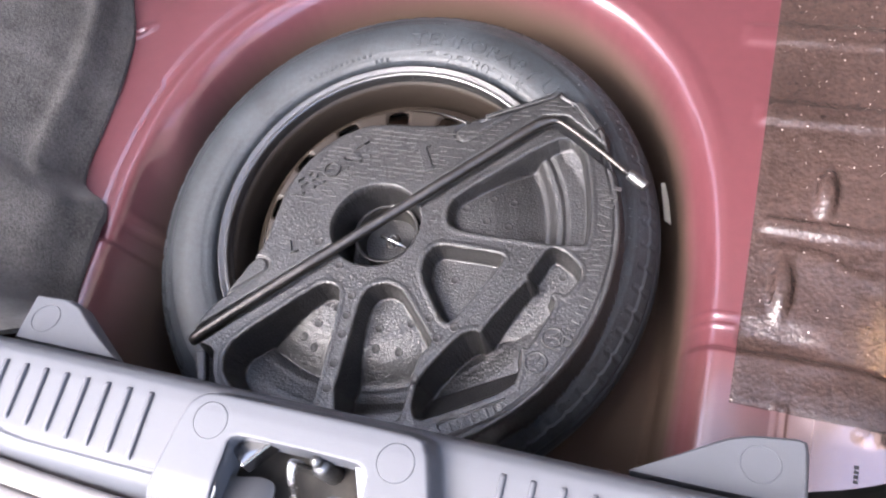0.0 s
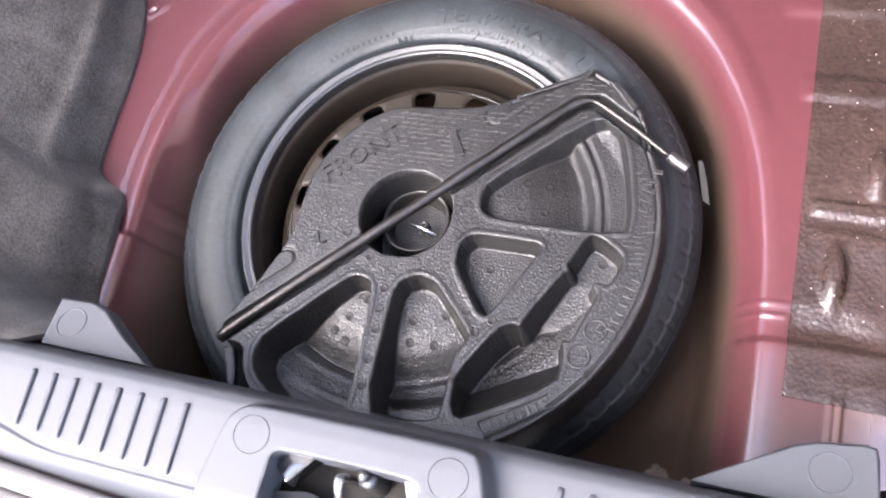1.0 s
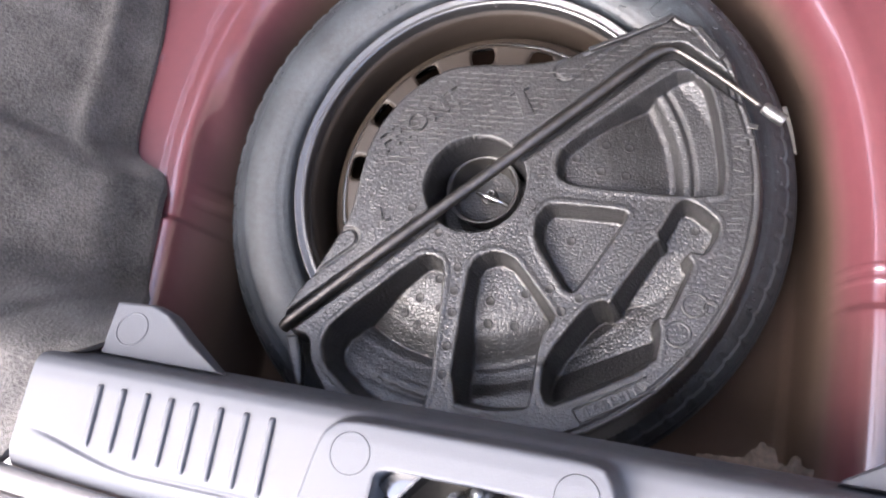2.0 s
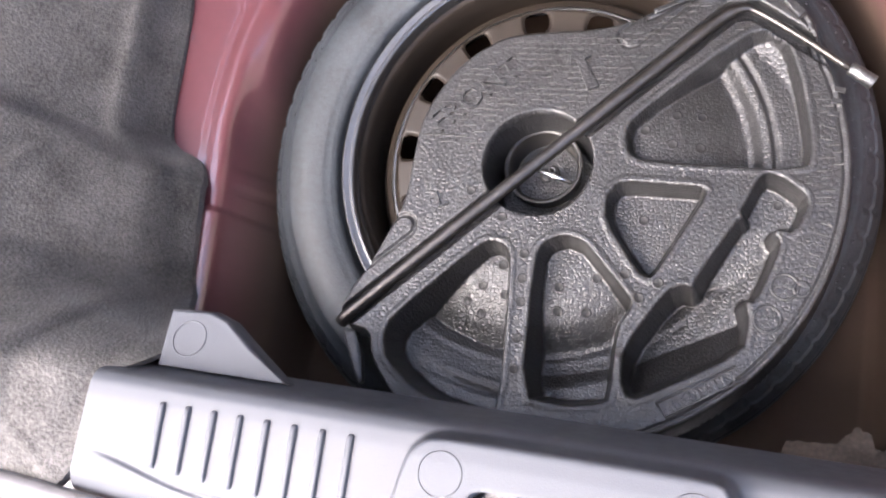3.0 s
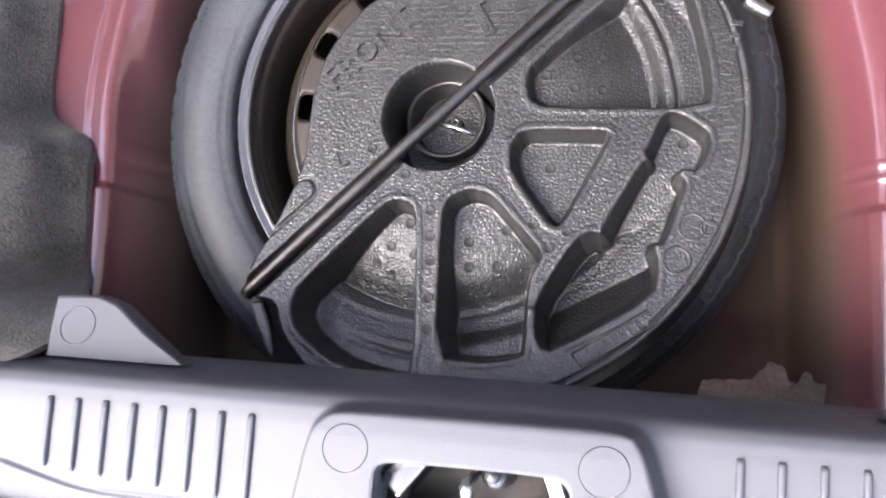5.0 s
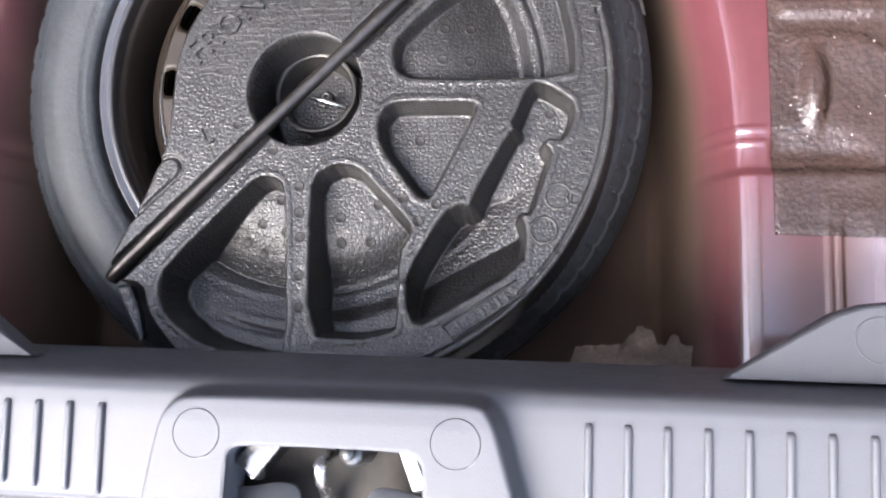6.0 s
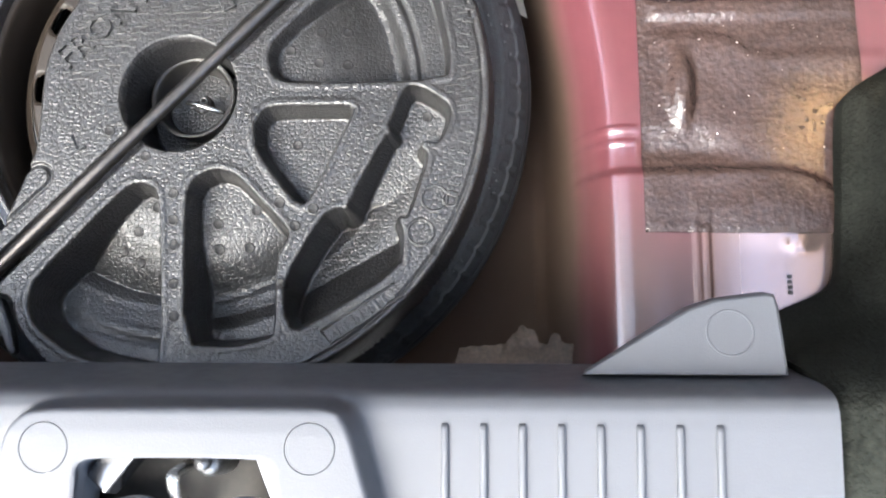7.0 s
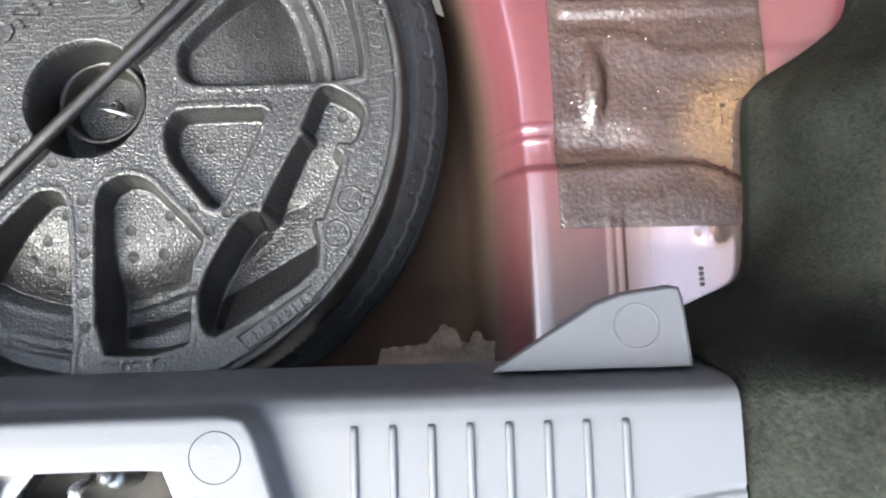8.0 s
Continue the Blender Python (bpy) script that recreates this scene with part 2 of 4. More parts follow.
def sheet(name, xs, ys, edges, height, mat, keep=None, skirt=0.0):
    """A relief over a plan grid. edges: (distance function, levels) onto which grid points are drawn; keep: distance function and limit."""
    X, Y = np.meshgrid(xs, ys, indexing="ij")
    dx, dy = np.gradient(X, axis=0), np.gradient(Y, axis=1)
    for f, levels in edges:
        d = f(X, Y)
        gx = np.gradient(d, axis=0) / np.gradient(X, axis=0)
        gy = np.gradient(d, axis=1) / np.gradient(Y, axis=1)
        g = np.maximum(np.hypot(gx, gy), 0.3)
        h = (np.abs(gx) * dx + np.abs(gy) * dy) / g
        for lv in levels:
            near = np.abs(d - lv) < 0.5 * h
            if keep and f is keep[0] and lv == max(levels):
                near = (d - lv > -0.4 * h) & (d - lv < 1.05 * h)
            X = np.where(near, X - (d - lv) * gx / g ** 2, X)
            Y = np.where(near, Y - (d - lv) * gy / g ** 2, Y)
    Z = height(X, Y)
    nx, ny = X.shape
    idx = np.arange(nx * ny).reshape(nx, ny)
    q = np.stack([idx[:-1, :-1], idx[1:, :-1], idx[1:, 1:], idx[:-1, 1:]], -1).reshape(-1, 4)
    if keep:
        dk = keep[0](X, Y).ravel()
        q = q[(dk <= keep[1] + 2e-4)[q].all(1) & (dk < keep[1] - 1.1e-3)[q].any(1)] if keep[1] > 0.0005 else q[(dk <= keep[1] + 3e-4)[q].all(1) & (dk < -2.5e-4)[q].any(1)]
    V = np.stack([X, Y, Z], -1).reshape(-1, 3)
    used = np.unique(q)
    remap = np.zeros(nx * ny, int)
    remap[used] = np.arange(len(used))
    V, q = V[used], remap[q]
    if skirt:
        e = np.concatenate([q[:, [0, 1]], q[:, [1, 2]], q[:, [2, 3]], q[:, [3, 0]]])
        key = np.sort(e, 1)
        _, first, count = np.unique(key, axis=0, return_index=True, return_counts=True)
        rim_edges = e[first[count == 1]]
        ring, inv = np.unique(rim_edges, return_inverse=True)
        inv = inv.reshape(-1, 2)
        n = len(V)
        V = np.concatenate([V, V[ring], V[ring] - (0, 0, skirt)])
        m = len(ring)
        q = np.concatenate([q, np.stack([n + inv[:, 1], n + inv[:, 0], n + m + inv[:, 0], n + m + inv[:, 1]], -1)])
    return mesh_from(name, V, q, mat)


def lathe(name, profile, mat, segs=128, centre=(0, 0), shift=None, closed=False):
    """A turned body: profile of (radius, height)."""
    P = np.array(profile, float)
    a = np.linspace(0, 2 * math.pi, segs, endpoint=False)
    R, A = np.meshgrid(P[:, 0], a, indexing="ij")
    Zs = np.repeat(P[:, 1][:, None], segs, 1)
    if shift:
        R, Zs = shift(R, A, Zs)
    V = np.stack([centre[0] + R * np.cos(A), centre[1] + R * np.sin(A), Zs], -1).reshape(-1, 3)
    n = len(P)
    idx = np.arange(n * segs).reshape(n, segs)
    rows = range(n) if closed else range(n - 1)
    f = []
    for i in rows:
        j = (i + 1) % n
        f.append(np.stack([idx[i], np.roll(idx[i], -1), np.roll(idx[j], -1), idx[j]], -1))
    return mesh_from(name, V, np.concatenate(f), mat)


def curve_profile(points, n=60):
    """A smooth line through a few points (Catmull-Rom)."""
    P = [Vector(p) for p in points]
    P = [P[0] * 2 - P[1]] + P + [P[-1] * 2 - P[-2]]
    out = []
    k = max(2, n // (len(points) - 1))
    for i in range(1, len(P) - 2):
        a, b, c, d = P[i - 1:i + 3]
        for s in range(k):
            t = s / k
            out.append(0.5 * (2 * b + (c - a) * t + (2 * a - 5 * b + 4 * c - d) * t * t + (3 * b - a - 3 * c + d) * t ** 3))
    out.append(P[-2])
    return out


def tube(name, line, radius, mat, sides=16, caps=True):
    """A round bar along a line of points; radius may be a list."""
    line = [Vector(p) for p in line]
    V, F = [], []
    up = Vector((0, 0, 1))
    for i, p in enumerate(line):
        d = (line[min(i + 1, len(line) - 1)] - line[max(i - 1, 0)]).normalized()
        s = d.cross(up)
        s = s.normalized() if s.length > 1e-4 else Vector((1, 0, 0))
        u = s.cross(d)
        r = radius[i] if isinstance(radius, list) else radius
        for k in range(sides):
            a = 2 * math.pi * k / sides
            V.append(p + s * (r * math.cos(a)) + u * (r * math.sin(a)))
    for i in range(len(line) - 1):
        for k in range(sides):
            k2 = (k + 1) % sides
            F.append((i * sides + k, i * sides + k2, (i + 1) * sides + k2, (i + 1) * sides + k))
    if caps:
        F.append(tuple(range(sides))[::-1])
        F.append(tuple(range((len(line) - 1) * sides, len(line) * sides)))
    return mesh_from(name, V, F, mat)


def prism(outline, z0, z1, bevel=0.0):
    """A plate from an outline, as a bmesh."""
    bm = bmesh.new()
    lo = [bm.verts.new((x, y, z0)) for x, y in outline]
    hi = [bm.verts.new((x, y, z1)) for x, y in outline]
    n = len(outline)
    bm.faces.new(hi)
    bm.faces.new(lo[::-1])
    for i in range(n):
        bm.faces.new((lo[i], lo[(i + 1) % n], hi[(i + 1) % n], hi[i]))
    bmesh.ops.recalc_face_normals(bm, faces=bm.faces)
    if bevel:
        es = [e for e in bm.edges if e.calc_face_angle(0) > 0.6]
        bmesh.ops.bevel(bm, geom=es, offset=bevel, segments=2, affect="EDGES", profile=0.5)
    return bm


def box(x0, x1, y0, y1, z0, z1, bevel=0.0):
    return prism([(x0, y0), (x1, y0), (x1, y1), (x0, y1)], z0, z1, bevel)


def letters(name, text, size, depth, place, mat, parent, spacing=1.0, label="", align="CENTER", width=0.0):
    """Raised letters; place maps (along, across, height) to the world."""
    cu = bpy.data.curves.new(name, "FONT")
    cu.body, cu.size, cu.extrude, cu.space_character, cu.resolution_u = text, size, depth / 2, spacing, 2
    cu.align_x = align
    tmp = new(name, cu)
    dg = bpy.context.evaluated_depsgraph_get()
    me = bpy.data.meshes.new_from_object(tmp.evaluated_get(dg))
    bpy.data.objects.remove(tmp)
    k = width / max(v.co.x for v in me.vertices) if width else 1.0
    for v in me.vertices:
        v.co = Vector(place(v.co.x * k, v.co.y, v.co.z + depth / 2))
    me.materials.clear()
    me.materials.append(mat)
    return ob_from(name, me, parent, label)


# ---- trunk floor with the wheel well ----
WELL = [(0.388, -0.40), (0.388, -0.12), (0.382, -0.02), (0.366, 0.07), (0.345, 0.14), (0.305, 0.22), (0.245, 0.285), (0.165, 0.335),
        (0.07, 0.362), (-0.03, 0.362), (-0.12, 0.335), (-0.2, 0.29), (-0.262, 0.222), (-0.3, 0.15), (-0.318, 0.07), (-0.320, -0.02),
        (-0.310, -0.10), (-0.301, -0.2), (-0.297, -0.40)]
WELL = chaikin(WELL, 2)
_d = np.linspace(-0.3, 0.3, 1201)
_z = np.interp(_d, [-0.3, -0.046, -0.043, -0.039, -0.034, -0.029, -0.0245, -0.020, -0.015, -0.007, 0.004, 0.011, 0.018, 0.3], [-0.034, -0.034, -0.016, 0.040, 0.078, 0.1000, 0.1140, 0.1235, 0.1292, 0.1342, 0.1370, 0.1366, 0.1355, 0.1355])
_steep = np.interp(_d, [-0.3, -0.064, -0.054, -0.047, -0.0425, -0.0385, -0.0345, -0.026, -0.017, -0.009, -0.003, 0.004, 0.012, 0.3], [-0.034, -0.034, -0.024, -0.002, 0.025, 0.058, 0.085, 0.108, 0.1230, 0.1315, 0.1348, 0.1360, 0.1360, 0.1355])
_sharp = np.interp(_d, [-0.3, -0.050, -0.046, -0.042, -0.005, -0.001, 0.003, 0.010, 0.3], [-0.034, -0.034, -0.016, 0.045, 0.1270, 0.1338, 0.1356, 0.1360, 0.1355])
_k = np.hanning(15)
_sharp = np.convolve(np.pad(_sharp, 7, mode="edge"), _k / _k.sum(), "valid")
_steep = np.convolve(np.pad(_steep, 7, mode="edge"), _k / _k.sum(), "valid")
_z = np.convolve(np.pad(_z, 7, mode="edge"), _k / _k.sum(), "valid")


def blob(X, Y, x, y, rx, ry):
    return ease(1.25 - np.hypot((X - x) / rx, (Y - y) / ry))


def steep_side(X, Y):
    """The part of the well wall that stands steeper, beside the right trim."""
    return ease((X - 0.22) / 0.10) * ease((0.20 - Y) / 0.15)


def floor_relief(X, Y):
    """The pressed beads and steps of the floor beside the well."""
    z = 0.010 * blob(X, Y, 0.437, -0.045, 0.012, 0.032) + 0.010 * blob(X, Y, 0.468, 0.065, 0.012, 0.032)
    bead = lambda y, x0, x1, w: ease(1.6 - np.abs(Y - y) / w) * ease((X - x0) / 0.015) * ease((x1 - X) / 0.03)
    z = z + 0.004 * bead(0.024, 0.405, 0.50, 0.007) + 0.0015 * bead(0.024, 0.47, 0.60, 0.007) + 0.003 * bead(0.160, 0.385, 0.72, 0.012) + 0.003 * bead(0.265, 0.36, 0.72, 0.012)
    dip = 0.008 - 0.018 * ease((X - 0.47) / 0.03)
    z = z + 0.0025 * ease((dip - Y) / 0.012) * ease((X - 0.41) / 0.02) * ease((Y + 0.04) / 0.03)
    right = ease((X - 0.3) / 0.05)
    z = z + 0.0009 * right * ease((0.405 - X) / 0.01) * (ease(1.6 - np.abs(Y + 0.0775) / 0.0025) + ease(1.6 - np.abs(Y + 0.0890) / 0.0022))
    trough = np.interp(Y, [-0.120, -0.112, -0.100, -0.096, -0.079, -0.074], [0, -0.001, -0.0048, -0.0050, -0.0006, 0])
    z = z + trough * (0.15 + 0.85 * ease((X - 0.398) / 0.012)) * right * ease((0.495 - X) / 0.04)
    arch = -0.113 - 5.0 * np.maximum(X - 0.50, 0) ** 2 - 250 * np.maximum(X - 0.53, 0) ** 3
    z = z + 0.0052 * ease((arch - Y + 0.004) / 0.009)
    z = z + 0.003 * blob(X, Y, 0.505, -0.152, 0.05, 0.028)
    z = z + 0.0022 * (ease(1.8 - np.abs(X - 0.4445) / 0.0022) + ease(1.8 - np.abs(X - 0.4515) / 0.0022)) * ease((-0.128 - Y) / 0.01) * (0.3 + 0.7 * ease((-0.158 - Y) / 0.006))
    z = z + (0.0017 + 0.0009 * np.sin(X * 900 + Y * 500)) * blob(X, Y, 0.524, -0.1745, 0.014, 0.0085)
    return z


def step_sdf(X, Y):
    return sdf(WELL, X, Y) - 0.022 - 0.006 * ease((Y - 0.11) / 0.01)


def floor_height(X, Y):
    d = sdf(WELL, X, Y)
    d = d + 0.0016 * ease((-0.22 - X) / 0.04) * ease((-0.003 - d) / 0.014) * (ease(1.6 - np.abs(Y + 0.073 - 0.2 * (X + 0.30)) / 0.0075) - 0.35 * ease(1.7 - np.abs(Y + 0.088 - 0.15 * (X + 0.30)) / 0.003))
    k = steep_side(X, Y)
    z = np.interp(d, _d, _z) * (1 - k) + np.interp(d, _d, _steep) * k
    k = ease((0.10 - Y) / 0.14) * ease((-0.10 - X) / 0.10)
    z = z * (1 - k) + np.interp(d, _d, _sharp) * k
    z = z + floor_relief(X, Y) * ease((d + 0.045) / 0.02)
    z = z + 0.0009 * ease(step_sdf(X, Y) / 0.0036) * (X < 0)
    z = z + 0.0012 * blob(X, Y, -0.391, 0.0775, 0.005, 0.005)
    z = z + 0.0016 * ease(1.6 - seg((-0.412, 0.187), (-0.394, 0.203), X, Y) / 0.007) - 0.0030 * ease(1.6 - seg((-0.409, 0.190), (-0.402, 0.196), X, Y) / 0.0026)
    return z


xs = np.concatenate([np.arange(-0.80, -0.42, 0.012), np.arange(-0.42, -0.22, 0.003), np.arange(-0.22, 0.33, 0.003), np.arange(0.33, 0.47, 0.0014), np.arange(0.47, 0.66, 0.003), np.arange(0.66, 0.86, 0.012)])
ys = np.concatenate([np.arange(-0.31, -0.13, 0.003), np.arange(-0.13, -0.07, 0.0012), np.arange(-0.07, 0.40, 0.003), np.arange(0.40, 0.95, 0.012)])
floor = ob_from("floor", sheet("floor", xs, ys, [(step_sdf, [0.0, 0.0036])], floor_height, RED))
tagged(floor, "red painted pressed steel boot floor with a round wheel well", "boot floor", kind="structure")

# ---- sound-deadening pad ----
PAD_EDGE = [(0.404, -0.1655), (0.5, -0.1675), (0.585, -0.167), (0.583, -0.06), (0.581, 0.03), (0.60, 0.45), (0.398, 0.45), (0.4, 0.24), (0.402, 0.08), (0.4035, -0.04)]


def pad_sdf(X, Y):
    return sdf(PAD_EDGE, X, Y)


def pad_height(X, Y):
    d = pad_sdf(X, Y)
    lump = np.vectorize(lambda x, y: noise.noise(Vector((x * 55, y * 55, 0.3))) * 0.0009 + noise.noise(Vector((x * 190, y * 190, 5))) * 0.0002)(X, Y)
    return floor_height(X, Y) + 0.0026 + lump + 0.0006 * ease(-d / 0.004)


pad = ob_from("sound_deadening_pad", sheet("sound_deadening_pad", np.arange(0.39, 0.61, 0.0025), np.arange(-0.18, 0.46, 0.0025), [(pad_sdf, [0.0])], pad_height, PAD, (pad_sdf, 0.0003), 0.003))
tagged(pad, "dark brown glossy bitumen pad moulded over the floor pressings", "sound pad")
rng = random.Random(4)
bm = bmesh.new()
for _ in range(420):
    x, y = rng.uniform(0.41, 0.575), rng.uniform(-0.10, 0.42)
    if rng.random() > (0.3 + 1.6 * max(0, y)):
        continue
    z = float(pad_height(np.array([[x]]), np.array([[y]]))[0, 0])
    r = rng.choice((0.0003, 0.0003, 0.0004, 0.0004, 0.0005, 0.0008))
    bmesh.ops.create_icosphere(bm, subdivisions=1, radius=r, matrix=Matrix.Translation((x, y, z)) @ Matrix.Diagonal((1, rng.uniform(0.7, 1.5), 0.5, 1)))
tagged(part("paint_specks", bm, SPECK, pad, "pale dust and paint specks"), kind="stuff")

# ---- carpeted side trims ----
LEFT = [(-0.80, 0.80), (-0.62, 0.80), (-0.50, 0.38), (-0.447, 0.25), (-0.412, 0.19), (-0.402, 0.15), (-0.392, 0.10), (-0.386, 0.02), (-0.383, -0.02), (-0.376, -0.046), (-0.360, -0.056), (-0.335, -0.065),
        (-0.3265, -0.080), (-0.3220, -0.095), (-0.3170, -0.135), (-0.3085, -0.200), (-0.280, -0.228), (-0.218, -0.240), (-0.208, -0.262), (-0.222, -0.288), (-0.2425, -0.298), (-0.2475, -0.384), (-0.30, -0.396), (-0.80, -0.396)]
RIGHT = [(0.86, 0.60), (0.67, 0.60), (0.665, 0.20), (0.660, 0.05), (0.652, 0.010), (0.638, -0.006), (0.600, -0.034), (0.568, -0.052), (0.558, -0.064), (0.5550, -0.085), (0.5520, -0.136), (0.5470, -0.203), (0.539, -0.214), (0.488, -0.235),
         (0.469, -0.245), (0.463, -0.268), (0.473, -0.284), (0.4765, -0.300), (0.4775, -0.384), (0.52, -0.396), (0.86, -0.396)]
LEFT, RIGHT = chaikin(LEFT, 2), chaikin(RIGHT, 2)


def trim_height(outline, foot, slope, span, fold, edge, drop, rear, run):
    def f(X, Y):
        d = sdf(outline, X, Y)
        ring = [(r * math.cos(k * math.pi / 4 + r * 30), r * math.sin(k * math.pi / 4 + r * 30)) for r in (0.02, 0.045) for k in range(8)]
        inner = np.maximum(-sum(sdf(outline, X + dx, Y + dy) for dx, dy in ring) / len(ring) - 0.010, 0)
        base = foot + (0.330 - foot) * ease((rear - Y) / run)
        back = ease((-0.2 - Y) / 0.08)
        roll = np.clip(1 + d / edge, 0, 1) ** 1.7 * (drop - (drop - 0.006) * back)
        rise = 0.016 - 0.008 * back - roll + (slope * span * (1 - np.exp(-inner / span))) * (1 - 0.72 * back)
        rise = rise + 0.014 * fold(X, Y)
        return base + rise
    return f


def left_fold(X, Y):
    d = sdf(LEFT, X, Y)
    upper = ease((Y + 0.078) / 0.015)
    bound = -0.078 + 0.30 * np.maximum(-0.37 - X, 0)
    step = 0.6 * ease((bound - Y) / 0.022) * ease((-0.30 - X) / 0.02)
    seam = 0.14 * ease(1.8 - np.abs(d + 0.022) / 0.0035) * upper - 0.40 * ease((-0.024 - d) / 0.014) * upper
    arc = 0.12 * ease(1.8 - np.abs(X + 0.423 - 3.0 * (Y + 0.145) ** 2) / 0.004) * ease((-0.09 - Y) / 0.015)
    return step + seam + arc


def right_fold(X, Y):
    return 0.5 * ease((X - 0.575) / 0.02) * ease((-0.05 - Y) / 0.03) - 0.3 * ease((X - 0.60) / 0.02) + 0.5 * ease(1.6 - np.abs(X - 0.580) / 0.009) * ease((-0.055 - Y) / 0.03) * ease((Y + 0.20) / 0.03)


left_sdf = lambda X, Y: sdf(LEFT, X, Y)
right_sdf = lambda X, Y: sdf(RIGHT, X, Y)
trim = ob_from("trim_left", sheet("trim_left", np.arange(-0.80, -0.20, 0.003), np.arange(-0.402, 0.80, 0.003), [(left_sdf, [0.0])], trim_height(LEFT, 0.158, 1.5, 0.30, left_fold, 0.028, 0.032, -0.19, 0.115), CARPET, (left_sdf, 0.0003), 0.010))
tagged(trim, "dark grey felt carpet trim along the boot side", "side trim", kind="structure")
trim = ob_from("trim_right", sheet("trim_right", np.arange(0.455, 0.86, 0.003), np.arange(-0.402, 0.605, 0.003), [(right_sdf, [0.0])], trim_height(RIGHT, 0.164, 2.7, 0.18, right_fold, 0.014, 0.020, -0.222, 0.083), CARPET_SHADED, (right_sdf, 0.0003), 0.018))
tagged(trim, "grey-green felt carpet trim over the boot side, its shade in the colour", "side trim", kind="structure")

# ---- shell of the car round the boot ----
for name, b, mat, label in (
    ("wall_left", (-0.84, -0.80, -0.45, 0.95, -0.02, 0.88), LINING, "dull grey lining of the boot side"),
    ("wall_right", (0.86, 0.90, -0.45, 0.95, -0.02, 1.15), LINING, "dull grey lining of the boot side"),
    ("wall_front", (-0.84, 0.90, 0.95, 0.99, -0.02, 1.15), CARPET, "dark carpeted back of the rear seat"),
    ("wall_rear", (-0.80, 0.86, -0.335, -0.312, -0.02, 0.295), DARK, "dark painted rear panel below the sill"),
    ("ceiling", (-0.84, 0.90, 0.30, 0.99, 1.15, 1.18), LINING, "dull grey roof lining over the boot"),
):
    tagged(part(name, box(*b), mat, None, label, smooth=False), category="car body", kind="structure")
lid_bm = bmesh.new()
for outline in ([(-0.60, -0.07), (0.64, -0.07), (0.64, 0.0), (-0.60, 0.0)], [(-0.56, -1.02), (0.60, -1.02), (0.62, -0.52), (-0.58, -0.52)],
                [(-0.58, -0.52), (-0.47, -0.52), (-0.44, -0.07), (-0.60, -0.07)], [(0.51, -0.52), (0.62, -0.52), (0.64, -0.07), (0.48, -0.07)]):
    side = prism(outline, 0.0, 0.05)
    side_me = bpy.data.meshes.new("tailgate_side")
    side.to_mesh(side_me)
    side.free()
    lid_bm.from_mesh(side_me)
    bpy.data.meshes.remove(side_me)
lid = part("tailgate", lid_bm, LINING, None, "", smooth=False)
lid.matrix_world = pose(0, 0.30, 1.17) @ Matrix.Rotation(radians(-24), 4, "X")
tagged(lid, "raised tailgate with a wide rear window over the boot", "tailgate", kind="structure")
pane = part("window_pane", prism([(-0.465, -0.515), (0.505, -0.515), (0.475, -0.075), (-0.435, -0.075)], 0.022, 0.027), GLASS, lid, "clear rear window glass", smooth=False)
pane.visible_shadow = False
ground = part("ground", box(-30, 30, -30, 30, -0.60, -0.58), material("grey_concrete", (0.3, 0.29, 0.28), 0.8, 0, 0.2, 3), None, "grey concrete ground below the car", smooth=False)
tagged(ground, category="ground", kind="structure")

# ---- boot lamp on the side lining ----
lamp = empty("boot_lamp", (0.855, 0.20, 1.10))
tagged(lamp, "small warm boot lamp in a white housing on the side lining", "lamp")
part("housing", box(-0.012, 0.004, -0.04, 0.04, -0.025, 0.025, 0.004), LABEL, lamp, smooth=False)
bulb = new("boot_lamp_light", bpy.data.lights.new("boot_lamp_light", "AREA"))
bulb.data.shape, bulb.data.size, bulb.data.size_y, bulb.data.energy, bulb.data.color = "RECTANGLE", 0.03, 0.02, 0.0036, (1.0, 0.54, 0.17)
bulb.matrix_world = look((0.838, 0.20, 1.10), (0.560, -0.082, 0.14))
bulb.data.spread = radians(6.5)
bulb.parent = lamp
bulb.matrix_parent_inverse = Matrix.Translation((-0.855, -0.20, -1.10))

# ---- stamped mark on the floor ----
for i in range(4):
    part("stamped_mark", box(0.5125, 0.5165, -0.216 + i * 0.0042, -0.2128 + i * 0.0042, 0.1390, 0.1413), INK, floor, smooth=False)

# ---- spare wheel ----
WX, WY, WZ = 0.0155, -0.0150, -0.0015
TILT = 6.0
wheel = empty("spare_wheel", (WX, WY, WZ))
wheel.rotation_euler = (radians(TILT), 0, 0)
tagged(wheel, "narrow temporary spare wheel lying slightly tilted in the well", "spare wheel")
half_profile = [(0.206, 0.098), (0.2095, 0.106), (0.2125, 0.1145), (0.2165, 0.1195), (0.228, 0.1235), (0.245, 0.125), (0.262, 0.1218), (0.273, 0.1165), (0.2815, 0.1100), (0.2880, 0.1020), (0.2940, 0.0915), (0.2985, 0.079), (0.3010, 0.068)]
upper = [tuple(p) for p in curve_profile([(r, z, 0) for r, z in half_profile], 60)]
prof = [(p[0], p[1]) for p in upper]
prof = prof + [(r, 0.126 - z) for r, z in prof[::-1]]


